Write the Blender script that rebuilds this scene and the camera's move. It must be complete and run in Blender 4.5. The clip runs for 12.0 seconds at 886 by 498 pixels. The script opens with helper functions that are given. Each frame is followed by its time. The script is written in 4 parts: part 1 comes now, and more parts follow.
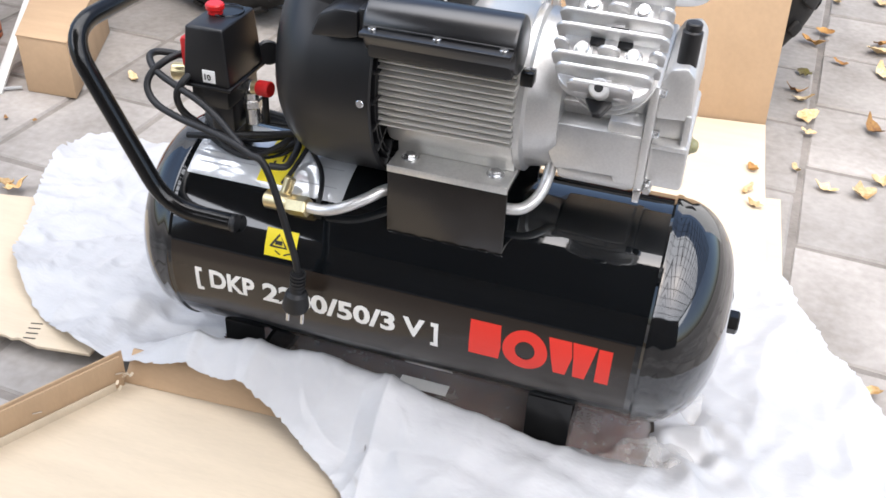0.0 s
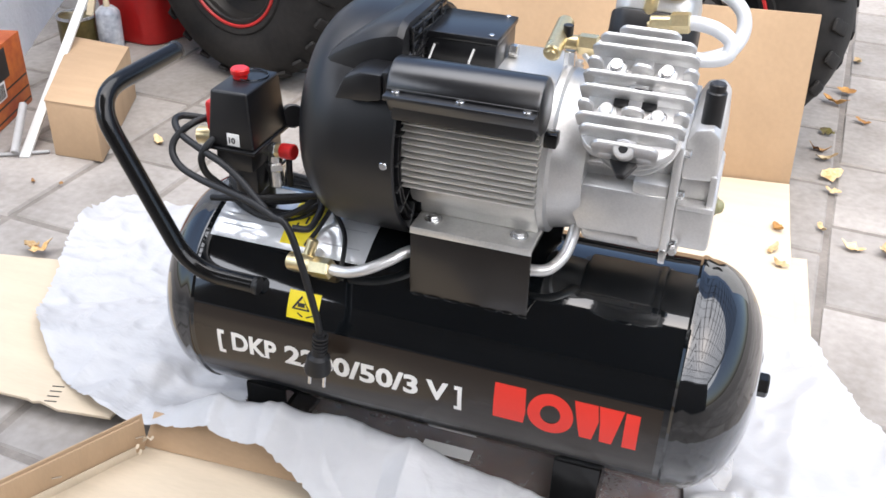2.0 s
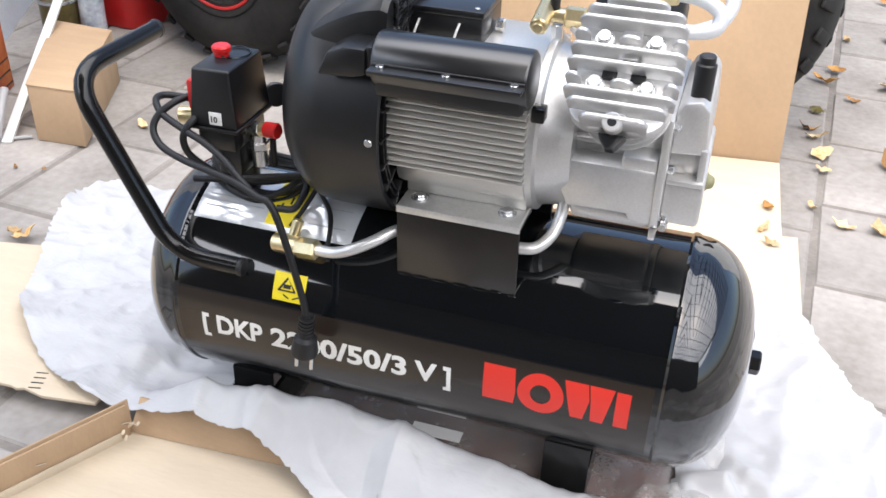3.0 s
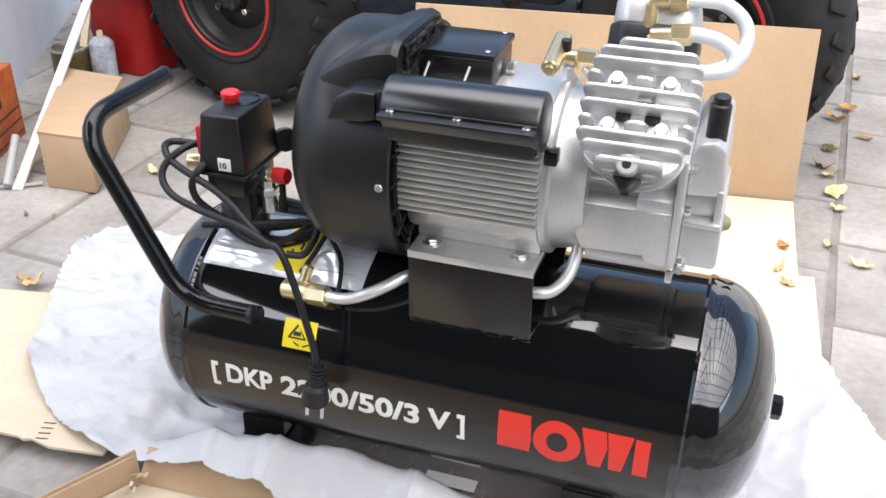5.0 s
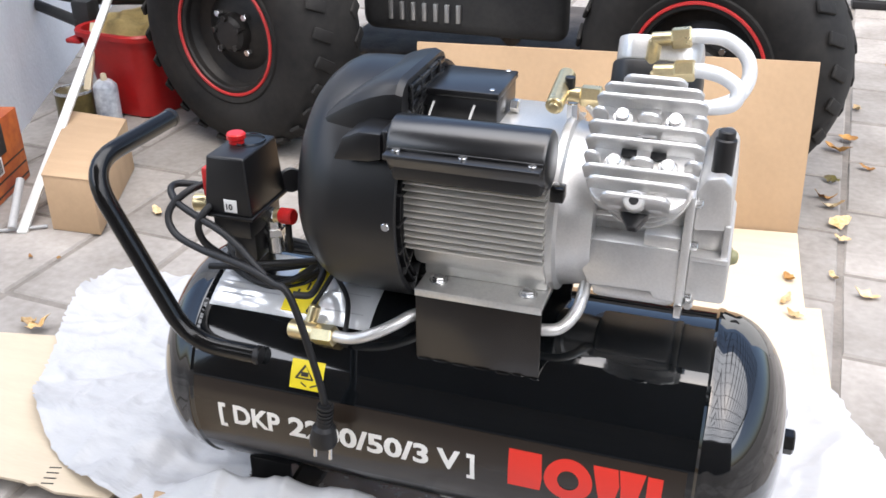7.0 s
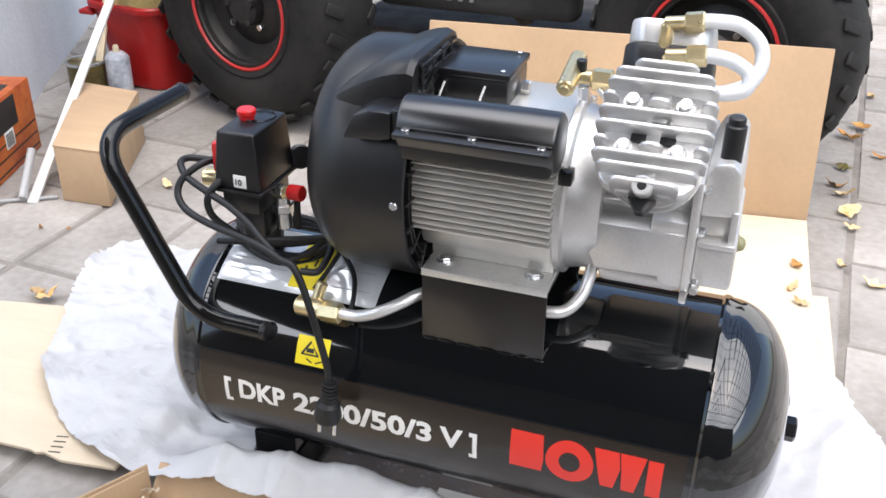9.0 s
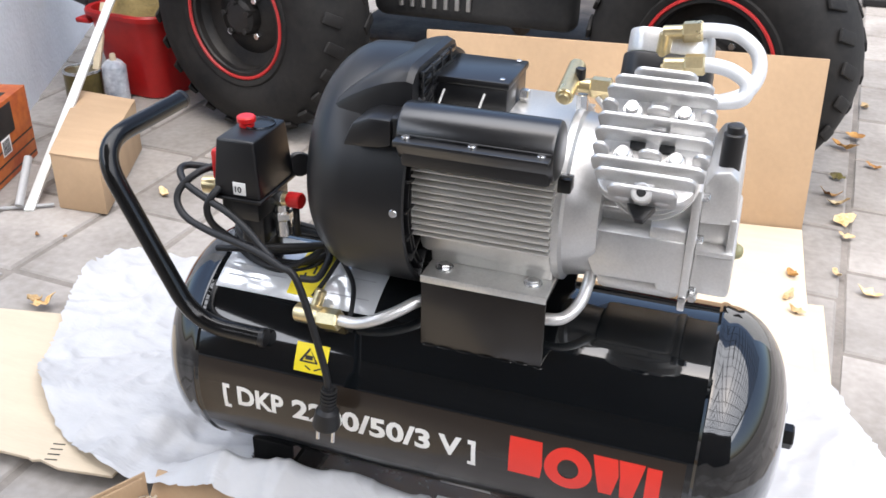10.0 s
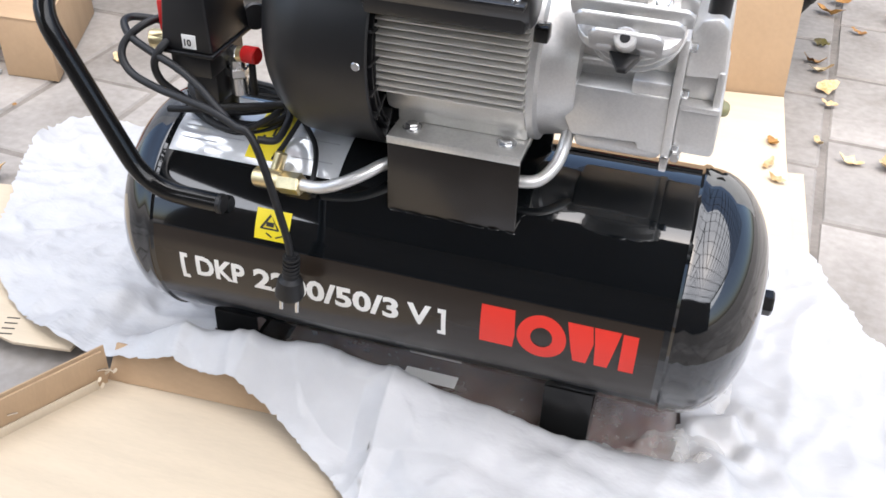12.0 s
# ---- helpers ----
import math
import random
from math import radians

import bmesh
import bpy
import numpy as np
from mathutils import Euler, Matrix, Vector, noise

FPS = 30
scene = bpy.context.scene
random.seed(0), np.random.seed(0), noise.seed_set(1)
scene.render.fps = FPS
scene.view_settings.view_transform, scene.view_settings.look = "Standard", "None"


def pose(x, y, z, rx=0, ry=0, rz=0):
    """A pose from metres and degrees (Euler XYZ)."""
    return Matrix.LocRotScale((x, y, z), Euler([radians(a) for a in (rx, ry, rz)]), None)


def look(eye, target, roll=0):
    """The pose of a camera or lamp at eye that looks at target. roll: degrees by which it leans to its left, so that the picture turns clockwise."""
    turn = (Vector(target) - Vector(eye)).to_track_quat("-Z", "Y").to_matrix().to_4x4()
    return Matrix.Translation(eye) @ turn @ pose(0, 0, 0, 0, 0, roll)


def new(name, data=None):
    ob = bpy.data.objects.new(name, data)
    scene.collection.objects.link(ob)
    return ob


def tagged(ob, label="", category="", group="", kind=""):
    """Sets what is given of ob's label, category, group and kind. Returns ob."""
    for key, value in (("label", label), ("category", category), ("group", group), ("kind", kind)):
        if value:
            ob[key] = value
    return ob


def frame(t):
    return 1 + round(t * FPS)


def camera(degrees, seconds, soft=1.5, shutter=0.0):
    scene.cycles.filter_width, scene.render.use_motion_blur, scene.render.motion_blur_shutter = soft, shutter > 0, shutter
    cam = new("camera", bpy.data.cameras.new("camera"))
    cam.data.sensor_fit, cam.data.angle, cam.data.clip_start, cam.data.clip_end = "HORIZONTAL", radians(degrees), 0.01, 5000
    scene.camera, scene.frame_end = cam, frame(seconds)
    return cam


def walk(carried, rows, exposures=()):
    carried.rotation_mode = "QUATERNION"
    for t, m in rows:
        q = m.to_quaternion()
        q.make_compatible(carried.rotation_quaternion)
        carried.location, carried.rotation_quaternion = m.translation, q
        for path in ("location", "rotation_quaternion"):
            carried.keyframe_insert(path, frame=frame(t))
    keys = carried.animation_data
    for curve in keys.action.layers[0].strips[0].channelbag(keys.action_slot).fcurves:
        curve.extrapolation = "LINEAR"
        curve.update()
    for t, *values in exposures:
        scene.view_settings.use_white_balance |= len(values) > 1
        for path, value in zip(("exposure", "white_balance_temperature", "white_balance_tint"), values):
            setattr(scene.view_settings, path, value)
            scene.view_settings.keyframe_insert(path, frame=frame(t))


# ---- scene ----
cam = camera(49.8, 12.0, soft=1.6)
PATH = [
    (0, (0.241, -0.989, 0.958), (-0.211, 0.582, -0.194), 3.0),
    (0.5, (0.241, -0.987, 0.956), (-0.2, 0.583, -0.202), 3.3),
    (1, (0.239, -0.988, 0.971), (-0.222, 0.622, -0.123), 3.0),
    (1.5, (0.237, -0.99, 0.973), (-0.25, 0.653, -0.059), 2.6),
    (2, (0.236, -0.982, 0.955), (-0.283, 0.64, -0.094), 1.9),
    (2.5, (0.236, -0.975, 0.946), (-0.25, 0.652, -0.11), 2.2),
    (3, (0.237, -0.972, 0.939), (-0.258, 0.642, -0.133), 1.7),
    (5, (0.23, -0.956, 0.934), (-0.301, 0.693, -0.066), 0.7),
    (5.5, (0.228, -0.957, 0.934), (-0.32, 0.721, -0.007), 0.3),
    (6, (0.23, -0.959, 0.931), (-0.322, 0.711, -0.022), -0.0),
    (6.5, (0.228, -0.958, 0.934), (-0.32, 0.703, -0.036), -0.2),
    (7, (0.224, -0.955, 0.936), (-0.322, 0.726, 0.001), -0.2),
    (7.5, (0.225, -0.958, 0.933), (-0.326, 0.71, -0.021), 0.0),
    (9.5, (0.226, -0.956, 0.94), (-0.329, 0.699, -0.035), 0.9),
    (10, (0.222, -0.962, 0.938), (-0.326, 0.707, -0.019), 1.1),
    (10.5, (0.221, -0.934, 0.915), (-0.271, 0.722, -0.093), 2.0),
    (11, (0.217, -0.914, 0.89), (-0.219, 0.697, -0.211), 2.7),
    (11.5, (0.22, -0.919, 0.884), (-0.204, 0.652, -0.279), 2.6),
    (12, (0.215, -0.92, 0.89), (-0.235, 0.64, -0.278), 2.0),
]
walk(cam, [(t, look(eye, target, roll)) for t, eye, target, roll in PATH])


# ---- world and light ----
world = bpy.data.worlds.new("sky")
scene.world = world
world.use_nodes = True
wn = world.node_tree.nodes
sky = wn.new("ShaderNodeTexSky")
sky.sky_type, sky.sun_disc = "NISHITA", False
sky.sun_elevation, sky.sun_rotation = radians(64), radians(168)
sky.dust_density, sky.air_density = 3.0, 1.0
world.node_tree.links.new(sky.outputs[0], wn["Background"].inputs[0])
wn["Background"].inputs[1].default_value = 0.13
sun = new("sun", bpy.data.lights.new("sun", "SUN"))
sun.data.energy, sun.data.angle, sun.data.color = 3.1, radians(108), (1.0, 0.985, 0.975)
sun.matrix_world = look((0.25, -1.15, 2.4), (0, 0, 0))
scene.view_settings.exposure = 1.36


# ---- materials ----
def mat(name, colour, rough=0.5, metal=0.0, second=None, scale=8.0, fine=120.0, bump=0.1, amount=0.35, rough_var=0.1, coat=0.0,
        bump_dist=0.002, alpha=1.0, trans=0.0, random_tint=0.0, stretch=(1, 1, 1), spec=0.5):
    """A surface with stains and grain at two scales, relief and uneven gloss."""
    m = bpy.data.materials.new(name)
    m.use_nodes = True
    n, l = m.node_tree.nodes, m.node_tree.links
    b = n["Principled BSDF"]
    b.inputs["Metallic"].default_value = metal
    b.inputs["Coat Weight"].default_value = coat
    b.inputs["Specular IOR Level"].default_value = spec
    b.inputs["Alpha"].default_value = alpha
    b.inputs["Transmission Weight"].default_value = trans
    tc, mp = n.new("ShaderNodeNewGeometry"), n.new("ShaderNodeMapping")
    mp.inputs["Scale"].default_value = stretch
    l.new(tc.outputs["Position"], mp.inputs[0])
    big, small = n.new("ShaderNodeTexNoise"), n.new("ShaderNodeTexNoise")
    for t, sc, d in ((big, scale, 4), (small, fine, 3)):
        t.inputs["Scale"].default_value, t.inputs["Detail"].default_value = sc, d
        l.new(mp.outputs[0], t.inputs["Vector"])
    add = n.new("ShaderNodeMath")
    add.operation = "MULTIPLY_ADD"
    l.new(small.outputs["Fac"], add.inputs[0])
    add.inputs[1].default_value = 0.45
    l.new(big.outputs["Fac"], add.inputs[2])
    ramp = n.new("ShaderNodeMapRange")
    ramp.inputs[1].default_value, ramp.inputs[2].default_value = 0.5, 0.95
    l.new(add.outputs[0], ramp.inputs[0])
    mix = n.new("ShaderNodeMixRGB")
    second = second or tuple(c * (1 - amount) for c in colour)
    mix.inputs[1].default_value, mix.inputs[2].default_value = (*colour, 1), (*second, 1)
    l.new(ramp.outputs[0], mix.inputs[0])
    out = mix.outputs[0]
    if random_tint:
        info, hsv, mr = n.new("ShaderNodeObjectInfo"), n.new("ShaderNodeHueSaturation"), n.new("ShaderNodeMapRange")
        mr.inputs[3].default_value, mr.inputs[4].default_value = 1 - random_tint, 1 + random_tint
        l.new(info.outputs["Random"], mr.inputs[0])
        l.new(mr.outputs[0], hsv.inputs["Value"])
        l.new(out, hsv.inputs["Color"])
        out = hsv.outputs[0]
    l.new(out, b.inputs["Base Color"])
    rr = n.new("ShaderNodeMapRange")
    rr.inputs[3].default_value, rr.inputs[4].default_value = max(0.02, rough - rough_var), min(1, rough + rough_var)
    l.new(big.outputs["Fac"], rr.inputs[0])
    l.new(rr.outputs[0], b.inputs["Roughness"])
    if bump:
        bp = n.new("ShaderNodeBump")
        bp.inputs["Strength"].default_value, bp.inputs["Distance"].default_value = bump, bump_dist
        l.new(add.outputs[0], bp.inputs["Height"])
        l.new(bp.outputs[0], b.inputs["Normal"])
    return m


M_TANK = mat("black_gloss_enamel", coat=0.8, colour=(0.005, 0.006, 0.007), rough=0.06, amount=0.2, bump=0.06, bump_dist=0.0006, scale=14, fine=70, rough_var=0.03)
M_SATIN = mat("black_powder_coat", spec=0.4, colour=(0.008, 0.008, 0.008), rough=0.16, amount=0.2, bump=0.08, bump_dist=0.0005, fine=300, rough_var=0.05)
M_BRACKET = mat("black_painted_sheet", spec=0.6, colour=(0.013, 0.010, 0.008), rough=0.22, amount=0.2, bump=0.06, bump_dist=0.0005, fine=300, rough_var=0.05)
M_PLASTIC = mat("black_plastic", spec=0.55, colour=(0.006, 0.006, 0.007), rough=0.39, amount=0.2, bump=0.12, bump_dist=0.0005, fine=500, rough_var=0.06)
M_SEMI = mat("semi_gloss_black_plastic", spec=1.0, colour=(0.006, 0.006, 0.007), rough=0.30, amount=0.2, bump=0.08, bump_dist=0.0005, fine=500, rough_var=0.05)
M_RUBBER = mat("black_rubber", spec=0.4, colour=(0.011, 0.011, 0.012), rough=0.5, amount=0.2, bump=0.1, bump_dist=0.0004, fine=400)
M_ALU = mat("cast_aluminium", (0.74, 0.73, 0.715), 0.38, 0.7, amount=0.2, bump=0.25, bump_dist=0.0006, scale=12, fine=420, rough_var=0.08)
M_ALUPAINT = mat("silver_painted_motor", (0.74, 0.72, 0.68), 0.35, 0.6, amount=0.15, bump=0.12, bump_dist=0.0004, scale=12, fine=400)
M_PLATE = mat("galvanised_plate", (0.76, 0.75, 0.72), 0.36, 0.7, amount=0.25, bump=0.08, bump_dist=0.0004, scale=18, fine=300)
M_STEEL = mat("zinc_plated_bolt", (0.7, 0.7, 0.7), 0.22, 0.95, amount=0.15, bump=0.05, bump_dist=0.0003, fine=300)
M_BRASS = mat("brass", (0.82, 0.68, 0.40), 0.30, 0.9, amount=0.25, bump=0.06, bump_dist=0.0004, scale=40, fine=300)
M_HOSE = mat("silver_grey_hose", (0.72, 0.73, 0.74), 0.4, 0.2, amount=0.12, bump=0.15, bump_dist=0.0004, fine=500)
M_PIPE = mat("aluminium_pipe", (0.80, 0.79, 0.77), 0.38, 0.7, amount=0.12, bump=0.04, bump_dist=0.0003, fine=200)
M_RED = mat("red_plastic", (0.62, 0.015, 0.015), 0.32, amount=0.2, bump=0.03, fine=300)
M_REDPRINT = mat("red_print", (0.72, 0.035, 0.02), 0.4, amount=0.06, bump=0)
M_WHITEPRINT = mat("white_print", (0.8, 0.79, 0.76), 0.45, amount=0.05, bump=0)
M_LABEL = mat("silver_white_label", (0.80, 0.82, 0.84), 0.12, 0.35, amount=0.1, bump=0.03, fine=200)
M_YELLOW = mat("yellow_sticker", (0.85, 0.68, 0.02), 0.35, amount=0.06, bump=0.02)
M_INK = mat("black_ink", (0.02, 0.02, 0.02), 0.5, bump=0)
M_GREYINK = mat("grey_ink", (0.42, 0.43, 0.45), 0.5, bump=0)
M_DECAL = mat("brown_black_decal_film", (0.024, 0.0175, 0.0130), 0.20, amount=0.1, bump=0.03, bump_dist=0.0004)
M_OIL = mat("yellow_oil_glass", (0.26, 0.25, 0.13), 0.1, amount=0.2, bump=0)
M_CARD = mat("brown_cardboard", (0.46, 0.315, 0.19), 0.85, amount=0.14, bump=0.12, bump_dist=0.0008, scale=5, fine=90, stretch=(1, 5, 1))
M_CARDIN = mat("pale_cardboard_inside", (0.60, 0.50, 0.37), 0.85, amount=0.12, bump=0.15, bump_dist=0.0008, scale=4, fine=60, stretch=(1, 6, 1))
M_PAVER = mat("weathered_concrete_paver", (0.35, 0.325, 0.30), 0.85, second=(0.21, 0.19, 0.17), scale=4.5, fine=60, bump=0.55, bump_dist=0.003, random_tint=0.14)
M_JOINT = mat("sandy_joint", (0.24, 0.215, 0.19), 0.95, amount=0.4, scale=9, fine=90, bump=0.8, bump_dist=0.006)
M_TYRE = mat("dusty_tyre_rubber", spec=0.25, colour=(0.008, 0.008, 0.0085), rough=0.7, second=(0.024, 0.0225, 0.021), scale=6, fine=60, bump=0.35, bump_dist=0.003)
M_RIM = mat("black_steel_rim", spec=0.3, colour=(0.009, 0.009, 0.010), rough=0.45, second=(0.026, 0.024, 0.022), scale=10, fine=80, bump=0.1)
M_REDLINE = mat("red_rim_stripe", (0.5, 0.03, 0.03), 0.45, amount=0.3, bump=0.05)
M_DARKPL = mat("worn_black_bodywork", spec=0.35, colour=(0.014, 0.015, 0.017), rough=0.5, second=(0.034, 0.034, 0.034), scale=9, fine=90, bump=0.1)
M_DUSTY = mat("dusty_brown_steel", (0.16, 0.12, 0.09), 0.7, second=(0.06, 0.045, 0.035), scale=12, fine=80, bump=0.2)
M_WALL = mat("white_stucco", (0.80, 0.825, 0.87), 0.9, amount=0.12, scale=4, fine=70, bump=0.7, bump_dist=0.006)
M_BUCKET = mat("red_bucket_plastic", (0.46, 0.012, 0.012), 0.38, amount=0.25, scale=6, fine=60, bump=0.08)
M_WHITEPL = mat("white_plastic_profile", (0.75, 0.75, 0.73), 0.4, amount=0.1, bump=0.05)
M_GREYPL = mat("grey_plastic", (0.4, 0.4, 0.4), 0.5, amount=0.2, bump=0.05)
M_ORANGE = mat("orange_printed_carton", (0.62, 0.17, 0.03), 0.5, second=(0.35, 0.06, 0.015), scale=14, fine=60, bump=0.05)
M_BLACKPRINT = mat("black_printed_carton", (0.02, 0.018, 0.017), 0.5, amount=0.3, bump=0.03)
M_TIN = mat("olive_tin", (0.18, 0.14, 0.05), 0.35, 0.5, amount=0.4, scale=20, bump=0.05)
M_CAN = mat("spray_can_print", (0.72, 0.76, 0.8), 0.3, 0.1, second=(0.25, 0.28, 0.34), scale=22, fine=90, bump=0.02)
M_CREAM = mat("cream_plastic", (0.7, 0.6, 0.42), 0.4, amount=0.15, bump=0.03)
M_JUNK = mat("yellowed_rag", (0.4, 0.3, 0.12), 0.9, amount=0.5, scale=20, bump=0.5)
M_MESH = mat("bare_metal_mesh", (0.5, 0.5, 0.5), 0.35, 0.9, amount=0.3, bump=0.1)
M_LEAF = mat("dry_ochre_leaf", (0.50, 0.27, 0.07), 0.7, second=(0.16, 0.06, 0.02), scale=25, fine=200, bump=0.3, random_tint=0.35)
M_PALELEAF = mat("dry_pale_leaf", (0.72, 0.60, 0.38), 0.7, second=(0.45, 0.26, 0.09), scale=25, fine=200, bump=0.3, random_tint=0.25)
M_OLIVELEAF = mat("olive_leaf", (0.2, 0.18, 0.04), 0.7, second=(0.06, 0.04, 0.02), scale=25, fine=200, bump=0.3)
M_TIMBER = mat("dark_stained_timber", (0.05, 0.035, 0.025), 0.7, amount=0.4, scale=4, fine=40, bump=0.3, stretch=(8, 1, 1))
M_BRICKY = mat("brown_render", (0.13, 0.095, 0.07), 0.9, amount=0.3, scale=3, fine=50, bump=0.4, bump_dist=0.005)
# reddish carton print, its brown darkened to hold the shade under the tank
M_SHADECARD = mat("printed_carton_shaded", (0.13, 0.09, 0.066), 0.6, second=(0.15, 0.04, 0.03), scale=7, fine=60, bump=0.2)
M_FOAM = mat("white_foam_film", (0.50, 0.50, 0.506), 0.4, amount=0.13, scale=7, fine=24, bump=0.5, bump_dist=0.010, stretch=(1.0, 1.6, 1.0))
_n = M_FOAM.node_tree.nodes["Principled BSDF"]
_n.inputs["Subsurface Weight"].default_value = 0.25
_n.inputs["Subsurface Radius"].default_value = (0.02, 0.02, 0.02)
M_CLEAR = mat("clear_crinkled_film", (0.75, 0.72, 0.68), 0.15, amount=0.1, scale=30, fine=120, bump=0.6, bump_dist=0.003, alpha=0.34)


# ---- mesh helpers ----
def link(name, bm, material, parent=None, smooth=True, angle=35):
    me = bpy.data.meshes.new(name)
    if smooth:
        for f in bm.faces:
            f.smooth = True
        lim = radians(angle)
        for e in bm.edges:
            if len(e.link_faces) == 2 and e.calc_face_angle(0) > lim:
                e.smooth = False
    bm.normal_update()
    bm.to_mesh(me)
    bm.free()
    for m in material if isinstance(material, (list, tuple)) else (material,):
        me.materials.append(m)
    ob = new(name, me)
    if parent is not None:
        ob.parent = parent
    return ob


def part(name, bm, material, parent, label="", angle=35):
    ob = link(name, bm, material, parent, angle=angle)
    if label:
        ob["label"] = label
    return ob


def thing(name, label, category, group="", kind=""):
    return tagged(new(name), label, category, group, kind)


def box(lo, hi, bevel=0.0, m=None, segments=2):
    bm = bmesh.new()
    c = [(a + b) / 2 for a, b in zip(lo, hi)]
    d = [abs(b - a) for a, b in zip(lo, hi)]
    bmesh.ops.create_cube(bm, size=1, matrix=Matrix.LocRotScale(c, None, d))
    if bevel:
        bmesh.ops.bevel(bm, geom=list(bm.edges), offset=bevel, segments=segments, affect="EDGES", profile=0.5, clamp_overlap=True)
    if m is not None:
        bmesh.ops.transform(bm, matrix=m, verts=bm.verts)
    return bm


def join(*parts):
    out = parts[0]
    for b in parts[1:]:
        me = bpy.data.meshes.new("tmp")
        b.to_mesh(me)
        b.free()
        out.from_mesh(me)
        bpy.data.meshes.remove(me)
    return out


def lathe(profile, m=None, seg=48, close=False):
    """Turns (along, radius) pairs about the local x axis."""
    bm = bmesh.new()
    rings = []
    for a, r in profile:
        if r < 1e-6:
            rings.append([bm.verts.new((a, 0, 0))])
        else:
            rings.append([bm.verts.new((a, r * math.cos(2 * math.pi * i / seg), r * math.sin(2 * math.pi * i / seg))) for i in range(seg)])
    pairs = list(zip(rings, rings[1:])) + ([(rings[-1], rings[0])] if close else [])
    for p, q in pairs:
        for i in range(seg):
            j = (i + 1) % seg
            if len(p) == 1 and len(q) == 1:
                continue
            if len(p) == 1:
                bm.faces.new((p[0], q[i], q[j]))
            elif len(q) == 1:
                bm.faces.new((p[i], q[0], p[j]))
            else:
                bm.faces.new((p[i], q[i], q[j], p[j]))
    bmesh.ops.recalc_face_normals(bm, faces=bm.faces)
    if m is not None:
        bmesh.ops.transform(bm, matrix=m, verts=bm.verts)
    return bm


def aim(at, way):
    """A pose whose local x axis points along way."""
    return Matrix.Translation(at) @ Vector(way).normalized().to_track_quat("X", "Z").to_matrix().to_4x4()


def rod(a, b, r, seg=24, chamfer=0.15, hexed=False):
    a, b = Vector(a), Vector(b)
    n, k, c = (b - a).length, 6 if hexed else seg, r * chamfer
    return lathe([(0, 0), (0, r - c), (c, r), (n - c, r), (n, r - c), (n, 0)], aim(a, b - a), seg=k)


def smooth_path(pts, steps=8):
    p = [Vector(v) for v in pts]
    p = [2 * p[0] - p[1]] + p + [2 * p[-1] - p[-2]]
    out = []
    for i in range(1, len(p) - 2):
        a, b, c, d = p[i - 1 : i + 3]
        for k in range(steps):
            t = k / steps
            out.append(0.5 * (2 * b + (c - a) * t + (2 * a - 5 * b + 4 * c - d) * t * t + (3 * b - a - 3 * c + d) * t ** 3))
    return out + [p[-2]]


def tube(pts, r, seg=14, steps=8, smooth=True):
    path = smooth_path(pts, steps) if smooth else [Vector(v) for v in pts]
    bm = bmesh.new()
    side, rings = None, []
    for i, c in enumerate(path):
        w = (path[min(i + 1, len(path) - 1)] - path[max(i - 1, 0)]).normalized()
        if side is None:
            side = w.orthogonal().normalized()
        side = (side - w * side.dot(w)).normalized()
        up = w.cross(side)
        rings.append([bm.verts.new(c + r * (math.cos(2 * math.pi * k / seg) * side + math.sin(2 * math.pi * k / seg) * up)) for k in range(seg)])
    for p, q in zip(rings, rings[1:]):
        for k in range(seg):
            bm.faces.new((p[k], p[(k + 1) % seg], q[(k + 1) % seg], q[k]))
    for ring in (rings[0], rings[-1]):
        bm.faces.new(ring)
    bmesh.ops.recalc_face_normals(bm, faces=bm.faces)
    return bm


def bent(pts, r_bend, k=6):
    """Corners of a bent pipe, rounded with the given radius."""
    p = [Vector(v) for v in pts]
    out = [p[0]]
    for a, b, c in zip(p, p[1:], p[2:]):
        u, v = (a - b).normalized(), (c - b).normalized()
        d = min(r_bend, (a - b).length * 0.48, (c - b).length * 0.48)
        s, e = b + u * d, b + v * d
        out += [(1 - t) ** 2 * s + 2 * t * (1 - t) * b + t * t * e for t in (i / k for i in range(k + 1))]
    return out + [p[-1]]


def prism(outline, depth, m=None, bevel=0.0):
    """An outline in local x, y pushed up local z."""
    bm = bmesh.new()
    f = bm.faces.new([bm.verts.new((x, y, 0)) for x, y in outline])
    r = bmesh.ops.extrude_face_region(bm, geom=[f])
    bmesh.ops.translate(bm, vec=(0, 0, depth), verts=[v for v in r["geom"] if isinstance(v, bmesh.types.BMVert)])
    bmesh.ops.recalc_face_normals(bm, faces=bm.faces)
    if bevel:
        bmesh.ops.bevel(bm, geom=list(bm.edges), offset=bevel, segments=2, affect="EDGES", profile=0.5, clamp_overlap=True)
    if m is not None:
        bmesh.ops.transform(bm, matrix=m, verts=bm.verts)
    return bm


def rounded(w, h, r, k=5):
    out = []
    for cx, cy, a0 in ((w / 2 - r, h / 2 - r, 0), (-w / 2 + r, h / 2 - r, 90), (-w / 2 + r, -h / 2 + r, 180), (w / 2 - r, -h / 2 + r, 270)):
        out += [(cx + r * math.cos(radians(a0 + 90 * i / k)), cy + r * math.sin(radians(a0 + 90 * i / k))) for i in range(k + 1)]
    return out


